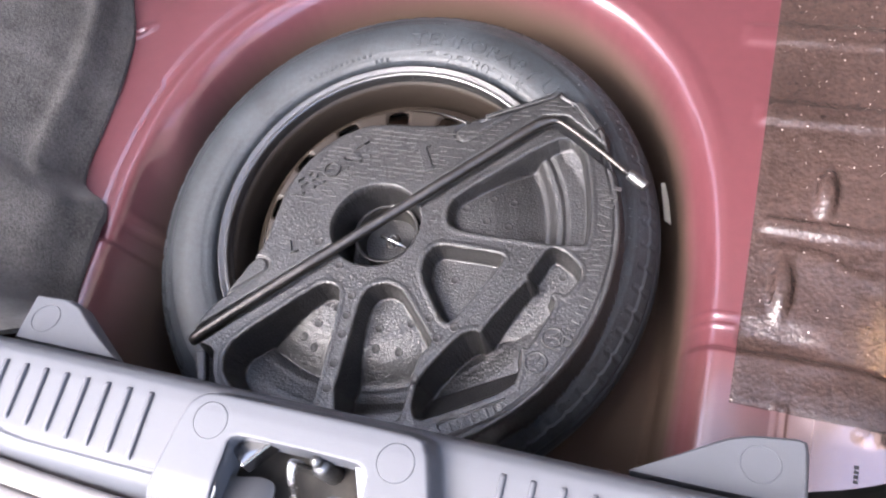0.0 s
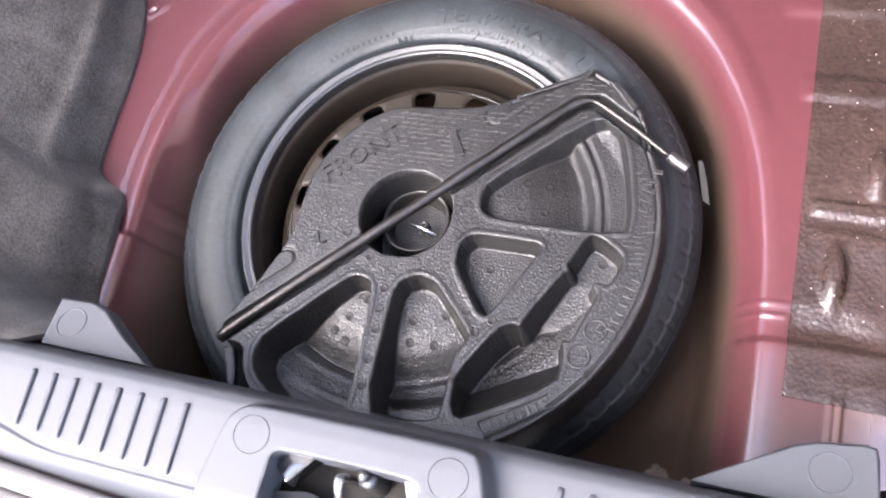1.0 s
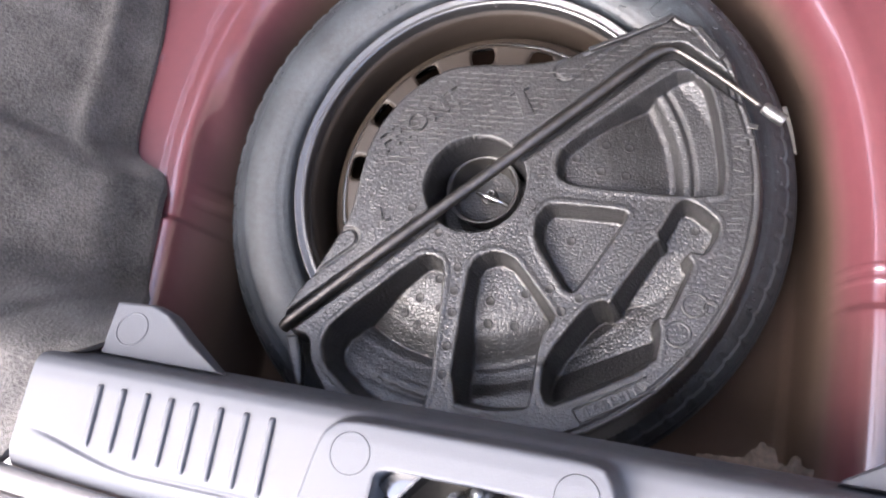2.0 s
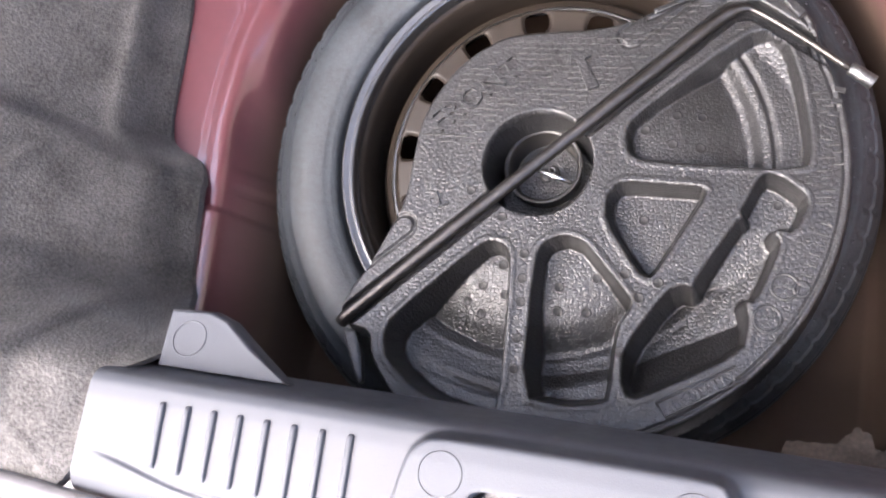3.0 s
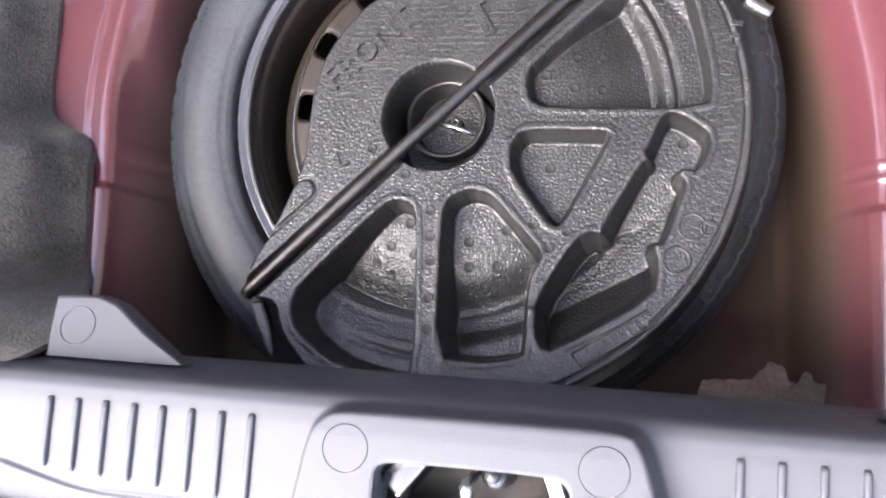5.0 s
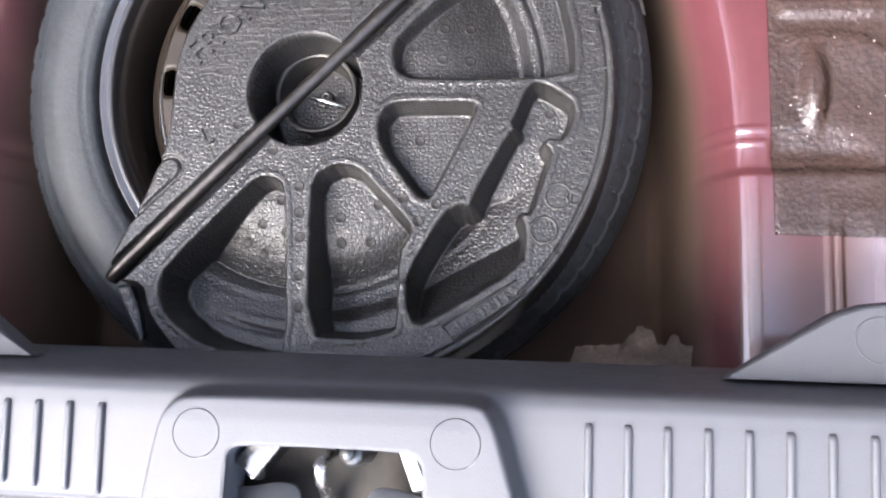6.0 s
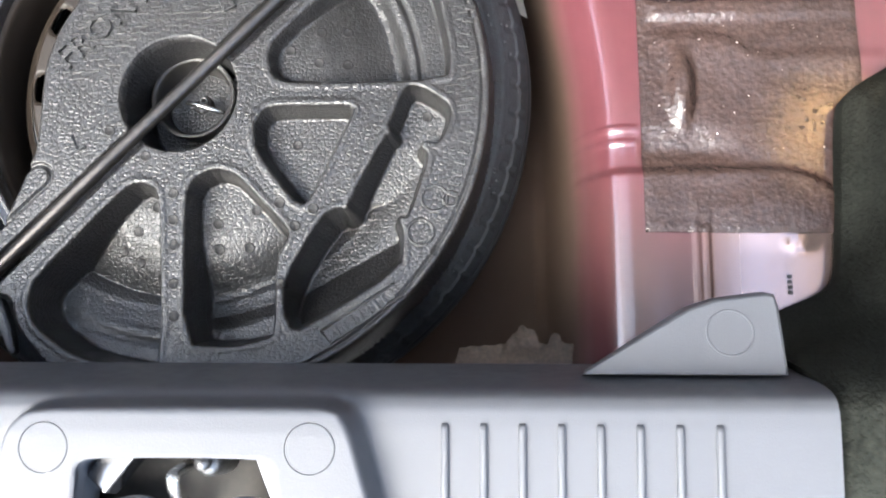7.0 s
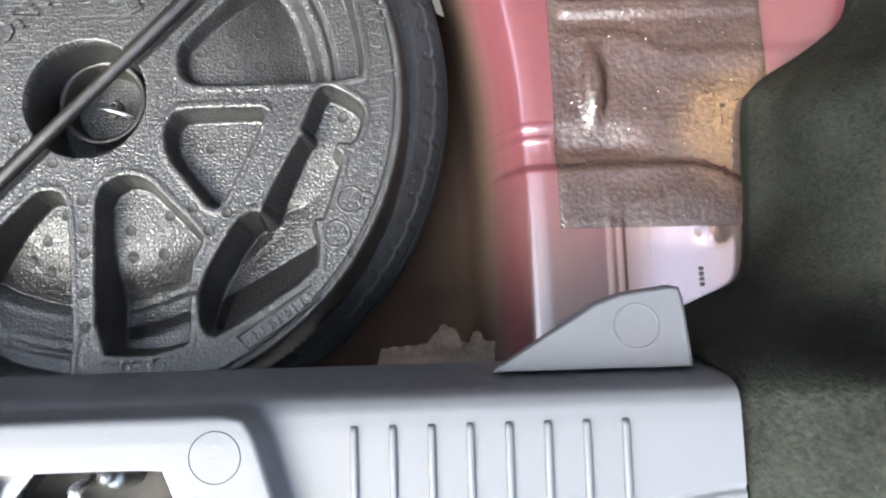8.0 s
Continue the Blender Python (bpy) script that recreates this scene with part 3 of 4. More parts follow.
def tread(R, A, Z):
    block = (np.floor(A / (2 * math.pi) * 72 * 10) % 10) < 1.5
    band = ((Z > 0.084) & (Z < 0.112) & (R > 0.282)) | ((Z < 0.042) & (Z > 0.014) & (R > 0.282))
    groove = (np.abs(Z - 0.063) < 0.004) | (np.abs(Z - 0.079) < 0.002) | (np.abs(Z - 0.047) < 0.002)
    ring = -0.0020 * ease((R - 0.2660) / 0.002) * (Z > 0.1) + 0.0007 * (np.abs(R - 0.2765) < 0.0016) * (Z > 0.1) - 0.0006 * (np.abs(R - 0.222) < 0.001) * (Z > 0.1)
    return R - 0.0018 * (block & band) - 0.005 * (groove & (R > 0.28)), Z + ring


tyre = ob_from("tyre", lathe("tyre", prof, RUBBER, 720, shift=tread), wheel, "grey-black rubber tyre with worn sidewall")


def sidewall(radius, mid):
    """Letters that run clockwise round the sidewall, their tops outward."""
    def place(x, y, z):
        r = radius + y
        a = radians(mid) - x / radius
        zz = float(np.interp(r, [p[0] for p in upper], [p[1] for p in upper]))
        return (r * math.cos(a), r * math.sin(a), zz + z - 0.0004)
    return place


letters("sidewall_lettering", "TEMPORARY USE", 0.0250, 0.0013, sidewall(0.2330, 97.4), RUBBER, tyre, 1.0, align="LEFT", width=0.2225)
letters("sidewall_lettering", "T125/80D15", 0.0192, 0.0015, sidewall(0.2125, 94.8), RUBBER, tyre, 1.0, align="LEFT", width=0.1340)
for a0, n, r0, h in ((109, 3, 0.2185, 0.011), (53, 1, 0.2155, 0.008), (122, 7, 0.226, 0.006), (131, 5, 0.226, 0.006)):
    for i in range(n):
        a = radians(a0 - i * 1.9)
        bm = box(-h / 2, h / 2, -0.0016, 0.0016, -0.0006, 0.0002)
        bm.transform(Matrix.Translation((r0 * math.cos(a), r0 * math.sin(a), float(np.interp(r0, [p[0] for p in upper], [p[1] for p in upper])) + 0.0002)) @ Matrix.Rotation(a, 4, "Z"))
        part("sidewall_mark", bm, RUBBER, tyre, smooth=False)

nub_rng = random.Random(11)
bm = bmesh.new()
for _ in range(150):
    r, a = nub_rng.choice((0.2700, 0.2785, 0.2835)) + nub_rng.uniform(-0.0012, 0.0012), nub_rng.uniform(0, 2 * math.pi)
    z = float(np.interp(r, [p[0] for p in upper], [p[1] for p in upper])) - 0.0008
    bmesh.ops.create_icosphere(bm, subdivisions=1, radius=1.0, matrix=Matrix.Translation((r * math.cos(a), r * math.sin(a), z)) @ Matrix.Rotation(a, 4, "Z") @ Matrix.Diagonal((nub_rng.uniform(0.0006, 0.0016), nub_rng.uniform(0.0005, 0.0012), 0.0009, 1)))
tagged(part("shoulder_relief", bm, RUBBER, tyre, "rough rubber nubs on the tyre shoulder"), kind="stuff")

lip_profile = curve_profile([(0.2078, 0.106, 0), (0.2080, 0.1165, 0), (0.2062, 0.1192, 0), (0.2035, 0.1188, 0), (0.1995, 0.1178, 0), (0.1970, 0.1180, 0), (0.1948, 0.1160, 0), (0.1932, 0.1100, 0), (0.1925, 0.1065, 0)], 48)
ob_from("rim", lathe("rim", [(p.x, p.y) for p in lip_profile], RIM, 200), wheel, "steel rim edge with a polished lip")
barrel = curve_profile([(0.1925, 0.1065, 0), (0.1885, 0.101, 0), (0.186, 0.085, 0), (0.1855, 0.06, 0), (0.184, 0.05, 0), (0.186, 0.03, 0), (0.2, 0.015, 0), (0.208, 0.010, 0)], 42)
ob_from("rim_barrel", lathe("rim_barrel", [(p.x, p.y) for p in barrel], STEEL, 160), wheel, "black painted inside of the rim")
edge_ring = [(0.1668, 0.0790), (0.1660, 0.0828), (0.1638, 0.0845), (0.1616, 0.0838), (0.1600, 0.0800)]
ob_from("disc_edge", lathe("disc_edge", edge_ring, RIM, 160), wheel, "bright worn edge of the wheel disc")

def disc_mesh():
    rs = np.concatenate([np.linspace(0.024, 0.114, 32), np.linspace(0.116, 0.156, 28), np.linspace(0.1575, 0.184, 18)])
    na = 432
    A = np.linspace(0, 2 * math.pi, na, endpoint=False)
    R, T = np.meshgrid(rs, A, indexing="ij")
    Z = np.interp(R, [0.024, 0.05, 0.065, 0.085, 0.10, 0.122, 0.151, 0.156, 0.160, 0.167, 0.175, 0.184], [0.058, 0.060, 0.068, 0.092, 0.104, 0.109, 0.1075, 0.099, 0.085, 0.080, 0.076, 0.055])
    step = 2 * math.pi / 14
    ta = (T + radians(14.6)) % step - step / 2
    def slot(R, ta):
        u, v = np.abs(ta * 0.1405) - 0.0042, np.abs(R - 0.1405) - 0.0034
        return np.hypot(np.maximum(u, 0), np.maximum(v, 0)) + np.minimum(np.maximum(u, v), 0) - 0.0082

    for lv in (0.0022, 0.0):
        d = slot(R, ta)
        e = 1e-4
        gr, ga = (slot(R + e, ta) - d) / e, (slot(R, ta + e) - d) / e / 0.1405
        near = np.abs(d - lv) < 0.5 * (np.abs(gr) * 0.00148 + np.abs(ga) * 0.00207)
        R = np.where(near, R - (d - lv) * gr, R)
        shift = np.where(near, -(d - lv) * ga / 0.1405, 0)
        ta, T = ta + shift, T + shift
    d = slot(R, ta)
    Z = Z - 0.0035 * ease((0.0026 - d) / 0.0026)
    V = np.stack([R * np.cos(T), R * np.sin(T), Z], -1).reshape(-1, 3)
    idx = np.arange(len(rs) * na).reshape(len(rs), na)
    q = np.stack([idx[:-1], idx[1:], np.roll(idx[1:], -1, 1), np.roll(idx[:-1], -1, 1)], -1).reshape(-1, 4)
    hole = (d < 2e-4).ravel()
    q = q[~hole[q].all(1)]
    return mesh_from("wheel_disc", V, q, STEEL)


ob_from("wheel_disc", disc_mesh(), wheel, "black steel wheel disc with rounded vent holes")

# ---- wheel clamp in the middle ----
clamp = empty("wheel_clamp", (0.013, -0.032, 0.058))
tagged(clamp, "black plastic clamp cup with a bent wire clip", "wheel clamp")
cup = curve_profile([(0.030, 0.0, 0), (0.034, 0.02, 0), (0.0375, 0.043, 0), (0.0372, 0.046, 0), (0.0345, 0.0455, 0), (0.033, 0.042, 0), (0.0318, 0.034, 0), (0.0305, 0.016, 0), (0.027, 0.008, 0), (0.012, 0.008, 0), (0.0095, 0.012, 0), (0.0065, 0.020, 0), (0.0005, 0.021, 0)], 66)
ob_from("cup", lathe("cup", [(p.x, p.y) for p in cup], BLACK, 96), clamp)
ob_from("wire_clip", tube("wire_clip", [(-0.0055, -0.0052, 0.0440), (-0.0040, -0.0058, 0.0468), (0.010, -0.0095, 0.0474), (0.0295, -0.0160, 0.0474)], [0.0014, 0.0020, 0.0022, 0.0020], CHROME, 10), clamp, "bright straight wire clip")
ob_from("eyelet", tube("eyelet", [(0.0085 + 0.0030 * math.cos(a), -0.0025 + 0.0030 * math.sin(a), 0.0415) for a in np.linspace(0, 2 * math.pi, 20)], 0.0011, SOCKET, 8), clamp, "bright wire eyelet")
ob_from("washer", lathe("washer", [(0.0062, 0.030), (0.0062, 0.0372), (0.0054, 0.0385), (0.0036, 0.0385)], BAR, 32, (0.0085, -0.0025)), clamp, "dark steel washer")

# ---- moulded foam tool tray ----
TOP = 0.15
HX, HY = 0.017, -0.045
arc = [(0.0255 + 0.254 * math.cos(radians(a)), -0.0475 + 0.254 * math.sin(radians(a))) for a in range(29, -113, -7)]
OUTLINE = chaikin([(-0.148, -0.207), (-0.136, -0.175), (-0.127, -0.161), (-0.112, -0.122), (-0.102, -0.091), (-0.1015, -0.047), (-0.101, -0.019), (-0.093, 0.011), (-0.077, 0.040),
                   (-0.057, 0.062), (-0.032, 0.078), (-0.002, 0.084), (0.040, 0.0865), (0.070, 0.092), (0.098, 0.104), (0.127, 0.122), (0.157, 0.138), (0.180, 0.153), (0.188, 0.146), (0.199, 0.141), (0.238, 0.109)]
                  + arc + [(-0.093, -0.258), (-0.107, -0.24), (-0.113, -0.217), (-0.138, -0.213)], 1)
FAN = chaikin([(0.0925, -0.013), (0.097, -0.031), (0.112, -0.0375), (0.246, -0.037), (0.2475, -0.013), (0.236, 0.041), (0.223, 0.078), (0.208, 0.0925), (0.187, 0.088), (0.097, 0.003)], 1)
WEDGE = chaikin([(0.083, -0.073), (0.092, -0.059), (0.104, -0.0575), (0.163, -0.0575), (0.167, -0.062), (0.162, -0.074), (0.133, -0.136), (0.127, -0.142), (0.118, -0.137), (0.086, -0.096)], 1)
BAY = chaikin([(0.034, -0.256), (0.0285, -0.134), (0.034, -0.119), (0.051, -0.111), (0.068, -0.115), (0.077, -0.123), (0.115, -0.162), (0.116, -0.168), (0.106, -0.187), (0.1075, -0.247), (0.101, -0.252), (0.072, -0.258)], 1)
LOBE = chaikin([(0.0165, -0.272), (0.0065, -0.141), (0.001, -0.126), (-0.012, -0.122), (-0.024, -0.127), (-0.094, -0.202), (-0.0995, -0.222), (-0.091, -0.242), (-0.061, -0.263), (-0.036, -0.271), (-0.005, -0.277)], 1)
TROWEL = chaikin([(0.199, -0.070), (0.207, -0.048), (0.214, -0.041), (0.226, -0.044), (0.245, -0.057), (0.248, -0.068), (0.239, -0.091), (0.226, -0.089), (0.223, -0.094), (0.229, -0.100), (0.2275, -0.110), (0.214, -0.153), (0.205, -0.1525),
                  (0.210, -0.167), (0.209, -0.195), (0.130, -0.2445), (0.121, -0.2435), (0.115, -0.232), (0.1135, -0.205), (0.143, -0.152), (0.156, -0.145), (0.164, -0.1475), (0.1665, -0.137), (0.194, -0.085), (0.199, -0.082), (0.196, -0.075)], 1)
pockets = [lambda X, Y, P=P: sdf(P, X, Y) for P in (FAN, WEDGE, BAY, LOBE, TROWEL)]
tray_sdf = lambda X, Y: sdf(OUTLINE, X, Y)
hole_sdf = lambda X, Y: np.hypot(X - HX, Y - HY) - 0.0500


def groove_sdf(X, Y):
    return np.minimum(seg((-0.20, -0.2685), (0.172, 0.1095), X, Y), np.minimum(seg((0.172, 0.1095), (0.192, 0.1115), X, Y), seg((0.192, 0.1115), (0.36, 0.0), X, Y))) - 0.0095


def under_tray(X, Y):
    """The height of the tilted wheel under the tray."""
    rw = np.hypot(X - WX, Y - WY)
    z = np.interp(rw, [0.065, 0.085, 0.10, 0.122, 0.148, 0.160, 0.17, 0.198, 0.206, 0.2115, 0.216, 0.228, 0.245, 0.262, 0.274, 0.281], [0.070, 0.092, 0.104, 0.109, 0.107, 0.09, 0.09, 0.116, 0.120, 0.121, 0.1225, 0.1258, 0.127, 0.1248, 0.121, 0.116])
    return z + WZ + math.tan(radians(TILT)) * (Y - WY)


def soft_table(rs, zs, n):
    table = np.linspace(0, 0.3, 601)
    bell = np.hanning(n)
    z = np.convolve(np.pad(np.interp(table, rs, zs), n // 2, mode="edge"), bell / bell.sum(), "valid")
    return lambda v: np.interp(v, table, z)


FAN_DEPTH = soft_table([0, 0.105, 0.130, 0.155, 0.175, 0.183, 0.188, 0.1955, 0.2025, 0.2055, 0.2090, 0.3], [0.015, 0.016, 0.0182, 0.0245, 0.0315, 0.0335, 0.0310, 0.0215, 0.0195, 0.0235, 0.0195, 0.0175], 13)
LOBE_DEPTH = soft_table([0, 0.100, 0.125, 0.150, 0.176, 0.188, 0.196, 0.206, 0.2085, 0.213, 0.3], [0.029, 0.030, 0.034, 0.044, 0.058, 0.058, 0.046, 0.045, 0.048, 0.045, 0.045], 19)
BAY_DEPTH = soft_table([0, 0.095, 0.125, 0.145, 0.168, 0.184, 0.200, 0.3], [0.026, 0.027, 0.030, 0.037, 0.051, 0.051, 0.039, 0.039], 27)


def tray_height(X, Y):
    r = np.hypot(X - HX, Y - HY)
    z = np.full(X.shape, TOP)
    floor_under = under_tray(X, Y)
    d = [p(X, Y) for p in pockets]
    blade = ease((-0.130 - Y) / 0.02)
    side = (X - 0.171) * -0.543 + (Y + 0.200) * 0.84
    trowel_floor = np.interp(Y, [-0.175, -0.150, -0.120, -0.085, -0.05], [0.050, 0.043, 0.036, 0.030, 0.027])
    trowel_floor = trowel_floor * (1 - blade) + blade * np.interp(side, [-0.012, 0.019, 0.025, 0.06], [0.013, 0.047, 0.049, 0.047])
    for k, depth in enumerate((FAN_DEPTH(r), 0.0235, BAY_DEPTH(r), LOBE_DEPTH(r), trowel_floor)):
        depth = np.minimum(depth, TOP - floor_under - 0.003)
        wide = 0.0070 + 0.002 * ease((depth - 0.024) / 0.02)
        z = z - depth * ease((0.0012 - d[k]) / wide)
    lip = np.minimum.reduce(d)
    z = z + 0.0009 * ease(1.5 - np.abs(lip - 0.0035) / 0.002)
    z = np.minimum(z, TOP + 0.002 - 0.075 * ease((0.0012 - hole_sdf(X, Y)) / 0.004))
    z = np.minimum(z, TOP + 0.0005 - 0.0125 * ease((0.0015 - groove_sdf(X, Y)) / 0.006))
    # shallow finger marks beside the bar, and the stepped rim
    for x, y, s in ((-0.099, -0.116, 1), (0.086, 0.083, 1)):
        ux, uy = X - x, Y - y
        along, across = ux * 0.707 + uy * 0.707, np.abs(-ux * 0.707 + uy * 0.707)
        edge = np.hypot(np.maximum(along * (1 if x < 0 else -1), 0), across) - 0.0105
        z = z - 0.003 * ease(1.5 - np.abs(edge) / 0.0016) * (r < 0.26)
    e = tray_sdf(X, Y)
    z = z - 0.0018 * ease(1.5 - np.abs(e + 0.0052) / 0.0012) * (X > 0.1)
    z = z - 0.0015 * ease((e + 0.0015) / 0.003)
    foot = np.clip(floor_under - 0.001, 0.096, 0.140)
    z = np.where(e > 0.0005, foot + (TOP - 0.004 - foot) * np.clip(1 - (e - 0.0005) / 0.004, 0, 1), z)
    return z


tray = based("tool_tray", (0.05, -0.06, 0.12))
tagged(tray, "black moulded bead-foam tool tray on the spare wheel", "tool tray")
H = 0.00105
me = sheet("tray_body", np.arange(-0.156, 0.290, H), np.arange(-0.308, 0.160, H), [(f, [0.0, -0.006]) for f in pockets] + [(lambda X, Y: np.hypot(X - HX, Y - HY) - 0.1866, [0.0, 0.0038]), (hole_sdf, [0.0, -0.003]), (groove_sdf, [0.0, -0.0035]), (tray_sdf, [0.0, 0.0045])], tray_height, FOAM, (tray_sdf, 0.0045))
ob_from("tray_body", me, tray, "black bead foam with moulded pockets")


def on_tray(x, y, angle):
    c, s = math.cos(radians(angle)), math.sin(radians(angle))
    return lambda u, v, w: (x + c * u - s * v, y + s * u + c * v, TOP + w - 0.0004)


letters("tray_lettering", "FRONT", 0.031, 0.0028, on_tray(-0.0445, 0.010, 43), FOAM, tray, 1.0, width=0.049)
letters("tray_lettering", "L", 0.022, 0.0026, on_tray(-0.064, -0.094, 25), FOAM, tray)
arrow = [(0.033, 0.067), (0.0345, 0.050), (0.040, 0.0535), (0.053, 0.0265), (0.064, 0.0315), (0.0475, 0.0575), (0.053, 0.061)]
part("moulded_arrow", prism(arrow, TOP - 0.001, TOP + 0.0026, 0.0007), FOAM, tray, "raised arrow in the foam", smooth=False)
for x, y, r in ((0.224, -0.166, 0.0105), (0.235, -0.138, 0.0105), (0.248, -0.1385, 0.006)):
    ring = [(r - 0.0012, 0), (r - 0.0006, 0.0008), (r + 0.0006, 0.0008), (r + 0.0012, 0), (r, -0.001)]
    me = lathe("moulded_ring", [(a, TOP + b) for a, b in ring], FOAM, 40, (x, y), closed=True)
    ob_from("moulded_ring", me, tray)
    if r > 0.01:
        bm = bmesh.new()
        for k in range(6):
            m = Matrix.Translation((x, y, TOP)) @ Matrix.Rotation(k * math.pi / 3, 4, "Z") @ Matrix.Translation((0.0045, 0, 0)) @ Matrix.Diagonal((0.0045, 0.0016, 0.0024, 1))
            bmesh.ops.create_cube(bm, size=1, matrix=m)
        part("moulded_star", bm, FOAM, tray, smooth=False)
for x, y, ang, n, w, gap in ((0.256, -0.108, 75, 7, 0.0062, 0.0092), (0.180, -0.231, 34, 8, 0.0048, 0.0075), (0.262, 0.015, 80, 5, 0.008, 0.011)):
    for k in range(n):
        bm = box(-0.3 * w, 0.3 * w, -0.0045, 0.0045, -0.001, 0.0012, 0.0004)
        bm.transform(pose(x, y, TOP, 0, 0, ang) @ Matrix.Translation(((k - (n - 1) / 2) * gap, 0, 0)))
        part("moulded_mark", bm, FOAM, tray, smooth=False)
part("tray_lip", prism([(-0.152, -0.216), (-0.138, -0.214), (-0.127, -0.238), (-0.121, -0.262), (-0.126, -0.265), (-0.140, -0.240)], 0.112, 0.124, 0.003), FOAM, tray, smooth=False)
part("moulded_block", prism([(0.1975, 0.1365), (0.2075, 0.1385), (0.2350, 0.1085), (0.2285, 0.1015)], TOP - 0.006, TOP + 0.0045, 0.002), FOAM, tray, smooth=False)
part("moulded_ridge", prism([(0.106, 0.1045), (0.176, 0.1405), (0.183, 0.1490), (0.178, 0.1495), (0.150, 0.1325), (0.103, 0.1085)], TOP - 0.004, TOP + 0.0030, 0.0014), FOAM, tray, smooth=False)
frame_line = [(0.145, -0.2455), (0.203, -0.2075), (0.2105, -0.2175), (0.153, -0.2555), (0.145, -0.2455)]
ob_from("moulded_frame", tube("moulded_frame", [(x, y, TOP) for x, y in frame_line], 0.0012, FOAM, 8), tray)

DISCS = [(0.048, -0.1525), (0.0805, -0.141), (0.049, -0.174), (0.074, -0.172), (-0.0235, -0.158), (-0.0375, -0.173), (-0.023, -0.1825), (-0.0015, -0.1645), (-0.0065, -0.1375), (0.133, -0.014),
         (0.157, -0.015), (0.108, -0.003), (0.134, 0.014), (0.156, 0.0155), (0.1155, -0.0855), (0.121, -0.1605), (0.111, -0.208), (0.018, -0.132), (0.0195, -0.1545), (0.0215, -0.1755), (0.023, -0.2075),
         (0.0245, -0.234), (-0.04, -0.0775), (-0.036, -0.0925), (-0.0075, -0.100), (0.1355, -0.146), (0.1075, -0.141), (0.236, -0.1815), (0.226, -0.0605)]
for x, y in DISCS:
    me = lathe("moulded_disc", [(0.0050, -0.0010), (0.0046, 0.0004), (0.0040, 0.0005), (0.0036, 0.0003), (0.0002, 0.0003)], FOAM_SMOOTH, 20, (x, y))
    co = np.array([v.co[:] for v in me.vertices])
    lift = tray_height(co[:, :1], co[:, 1:2])[:, 0]
    for v, z in zip(me.vertices, lift):
        v.co.z += float(z)
    ob_from("moulded_disc", me, tray)
dash_rng = random.Random(8)
dash_v, dash_f = [], []
for row in range(-12, 26):
    y = 0.0058 * row + 0.004
    x = -0.10 + dash_rng.uniform(0, 0.01)
    while x < 0.275:
        n = dash_rng.uniform(0.006, 0.013)
        gx, gy = np.array([[x, x + n / 2, x + n]]), np.array([[y, y, y]]) + np.array([[0, n / 2, n]]) * 0.10
        clear = np.minimum(np.minimum.reduce([p(gx, gy) for p in pockets]), np.minimum(hole_sdf(gx, gy), np.minimum(groove_sdf(gx, gy), -tray_sdf(gx, gy)))).min()
        if clear > 0.0055 and (y > -0.035 or x > 0.23) and dash_rng.random() < 0.8:
            k = len(dash_v)
            for ux in (0, n):
                for uy, uz in ((-0.0009, -0.0003), (-0.0005, 0.00075), (0.0005, 0.0007), (0.0013, -0.0003)):
                    dash_v.append((x + ux - 0.1 * uy, y + uy + 0.10 * ux, TOP + uz))
            dash_f += [(k, k + 4, k + 5, k + 1), (k + 1, k + 5, k + 6, k + 2), (k + 2, k + 6, k + 7, k + 3), (k, k + 1, k + 2, k + 3), (k + 4, k + 7, k + 6, k + 5)]
        x += n + dash_rng.uniform(0.0015, 0.003)
tagged(ob_from("dash_relief", mesh_from("dash_relief", dash_v, dash_f, FOAM_DASH, False), tray, "fine raised dashes of the mould"), kind="stuff")

# ---- lug wrench ----
wrench = based("lug_wrench", (0.06, -0.004, 0.146))
tagged(wrench, "dark steel lug wrench lying across the foam tray", "lug wrench")
line = curve_profile([(-0.146, -0.2125, 0.1415), (-0.132, -0.198, 0.1465), (-0.06, -0.1258, 0.1515), (0.06, -0.0045, 0.153), (0.155, 0.0925, 0.153)], 30) + curve_profile([(0.168, 0.1045, 0.153), (0.182, 0.1105, 0.153), (0.196, 0.1065, 0.152), (0.235, 0.0835, 0.149), (0.272, 0.060, 0.144)], 30)
bend = sum(1 for p in line if p.x < 0.17)
ob_from("bar", tube("bar", line, [0.0060 if i < bend else max(0.0029, 0.0060 - 0.00030 * (i - bend)) for i in range(len(line))], BAR, 18), wrench)
a, b = Vector((0.2725, 0.0600, 0.1445)), Vector((0.2925, 0.0490, 0.1400))
ob_from("socket", tube("socket", [a, a.lerp(b, 0.04), a.lerp(b, 0.3), a.lerp(b, 0.42), a.lerp(b, 0.97), b, b, a.lerp(b, 0.6)], [0.0040, 0.0056, 0.0060, 0.0062, 0.0063, 0.0060, 0.0045, 0.0043], SOCKET, 24), wrench, "worn dark steel hexagon socket")

# ---- sill trim ----
SX0, SX1 = -0.2435, 0.4735
PANEL = chaikin([(-0.010, -0.42), (-0.001, -0.361), (0.005, -0.326), (0.0095, -0.313), (0.020, -0.3035), (0.036, -0.3005), (0.11, -0.2995), (0.188, -0.2990), (0.202, -0.3025), (0.2095, -0.314), (0.2145, -0.33), (0.2240, -0.362), (0.234, -0.42)], 2)
OPENING = chaikin([(0.050, -0.45), (0.053, -0.3395), (0.055, -0.335), (0.061, -0.3325), (0.11, -0.3318), (0.156, -0.3322), (0.163, -0.335), (0.167, -0.341), (0.170, -0.45)], 1)
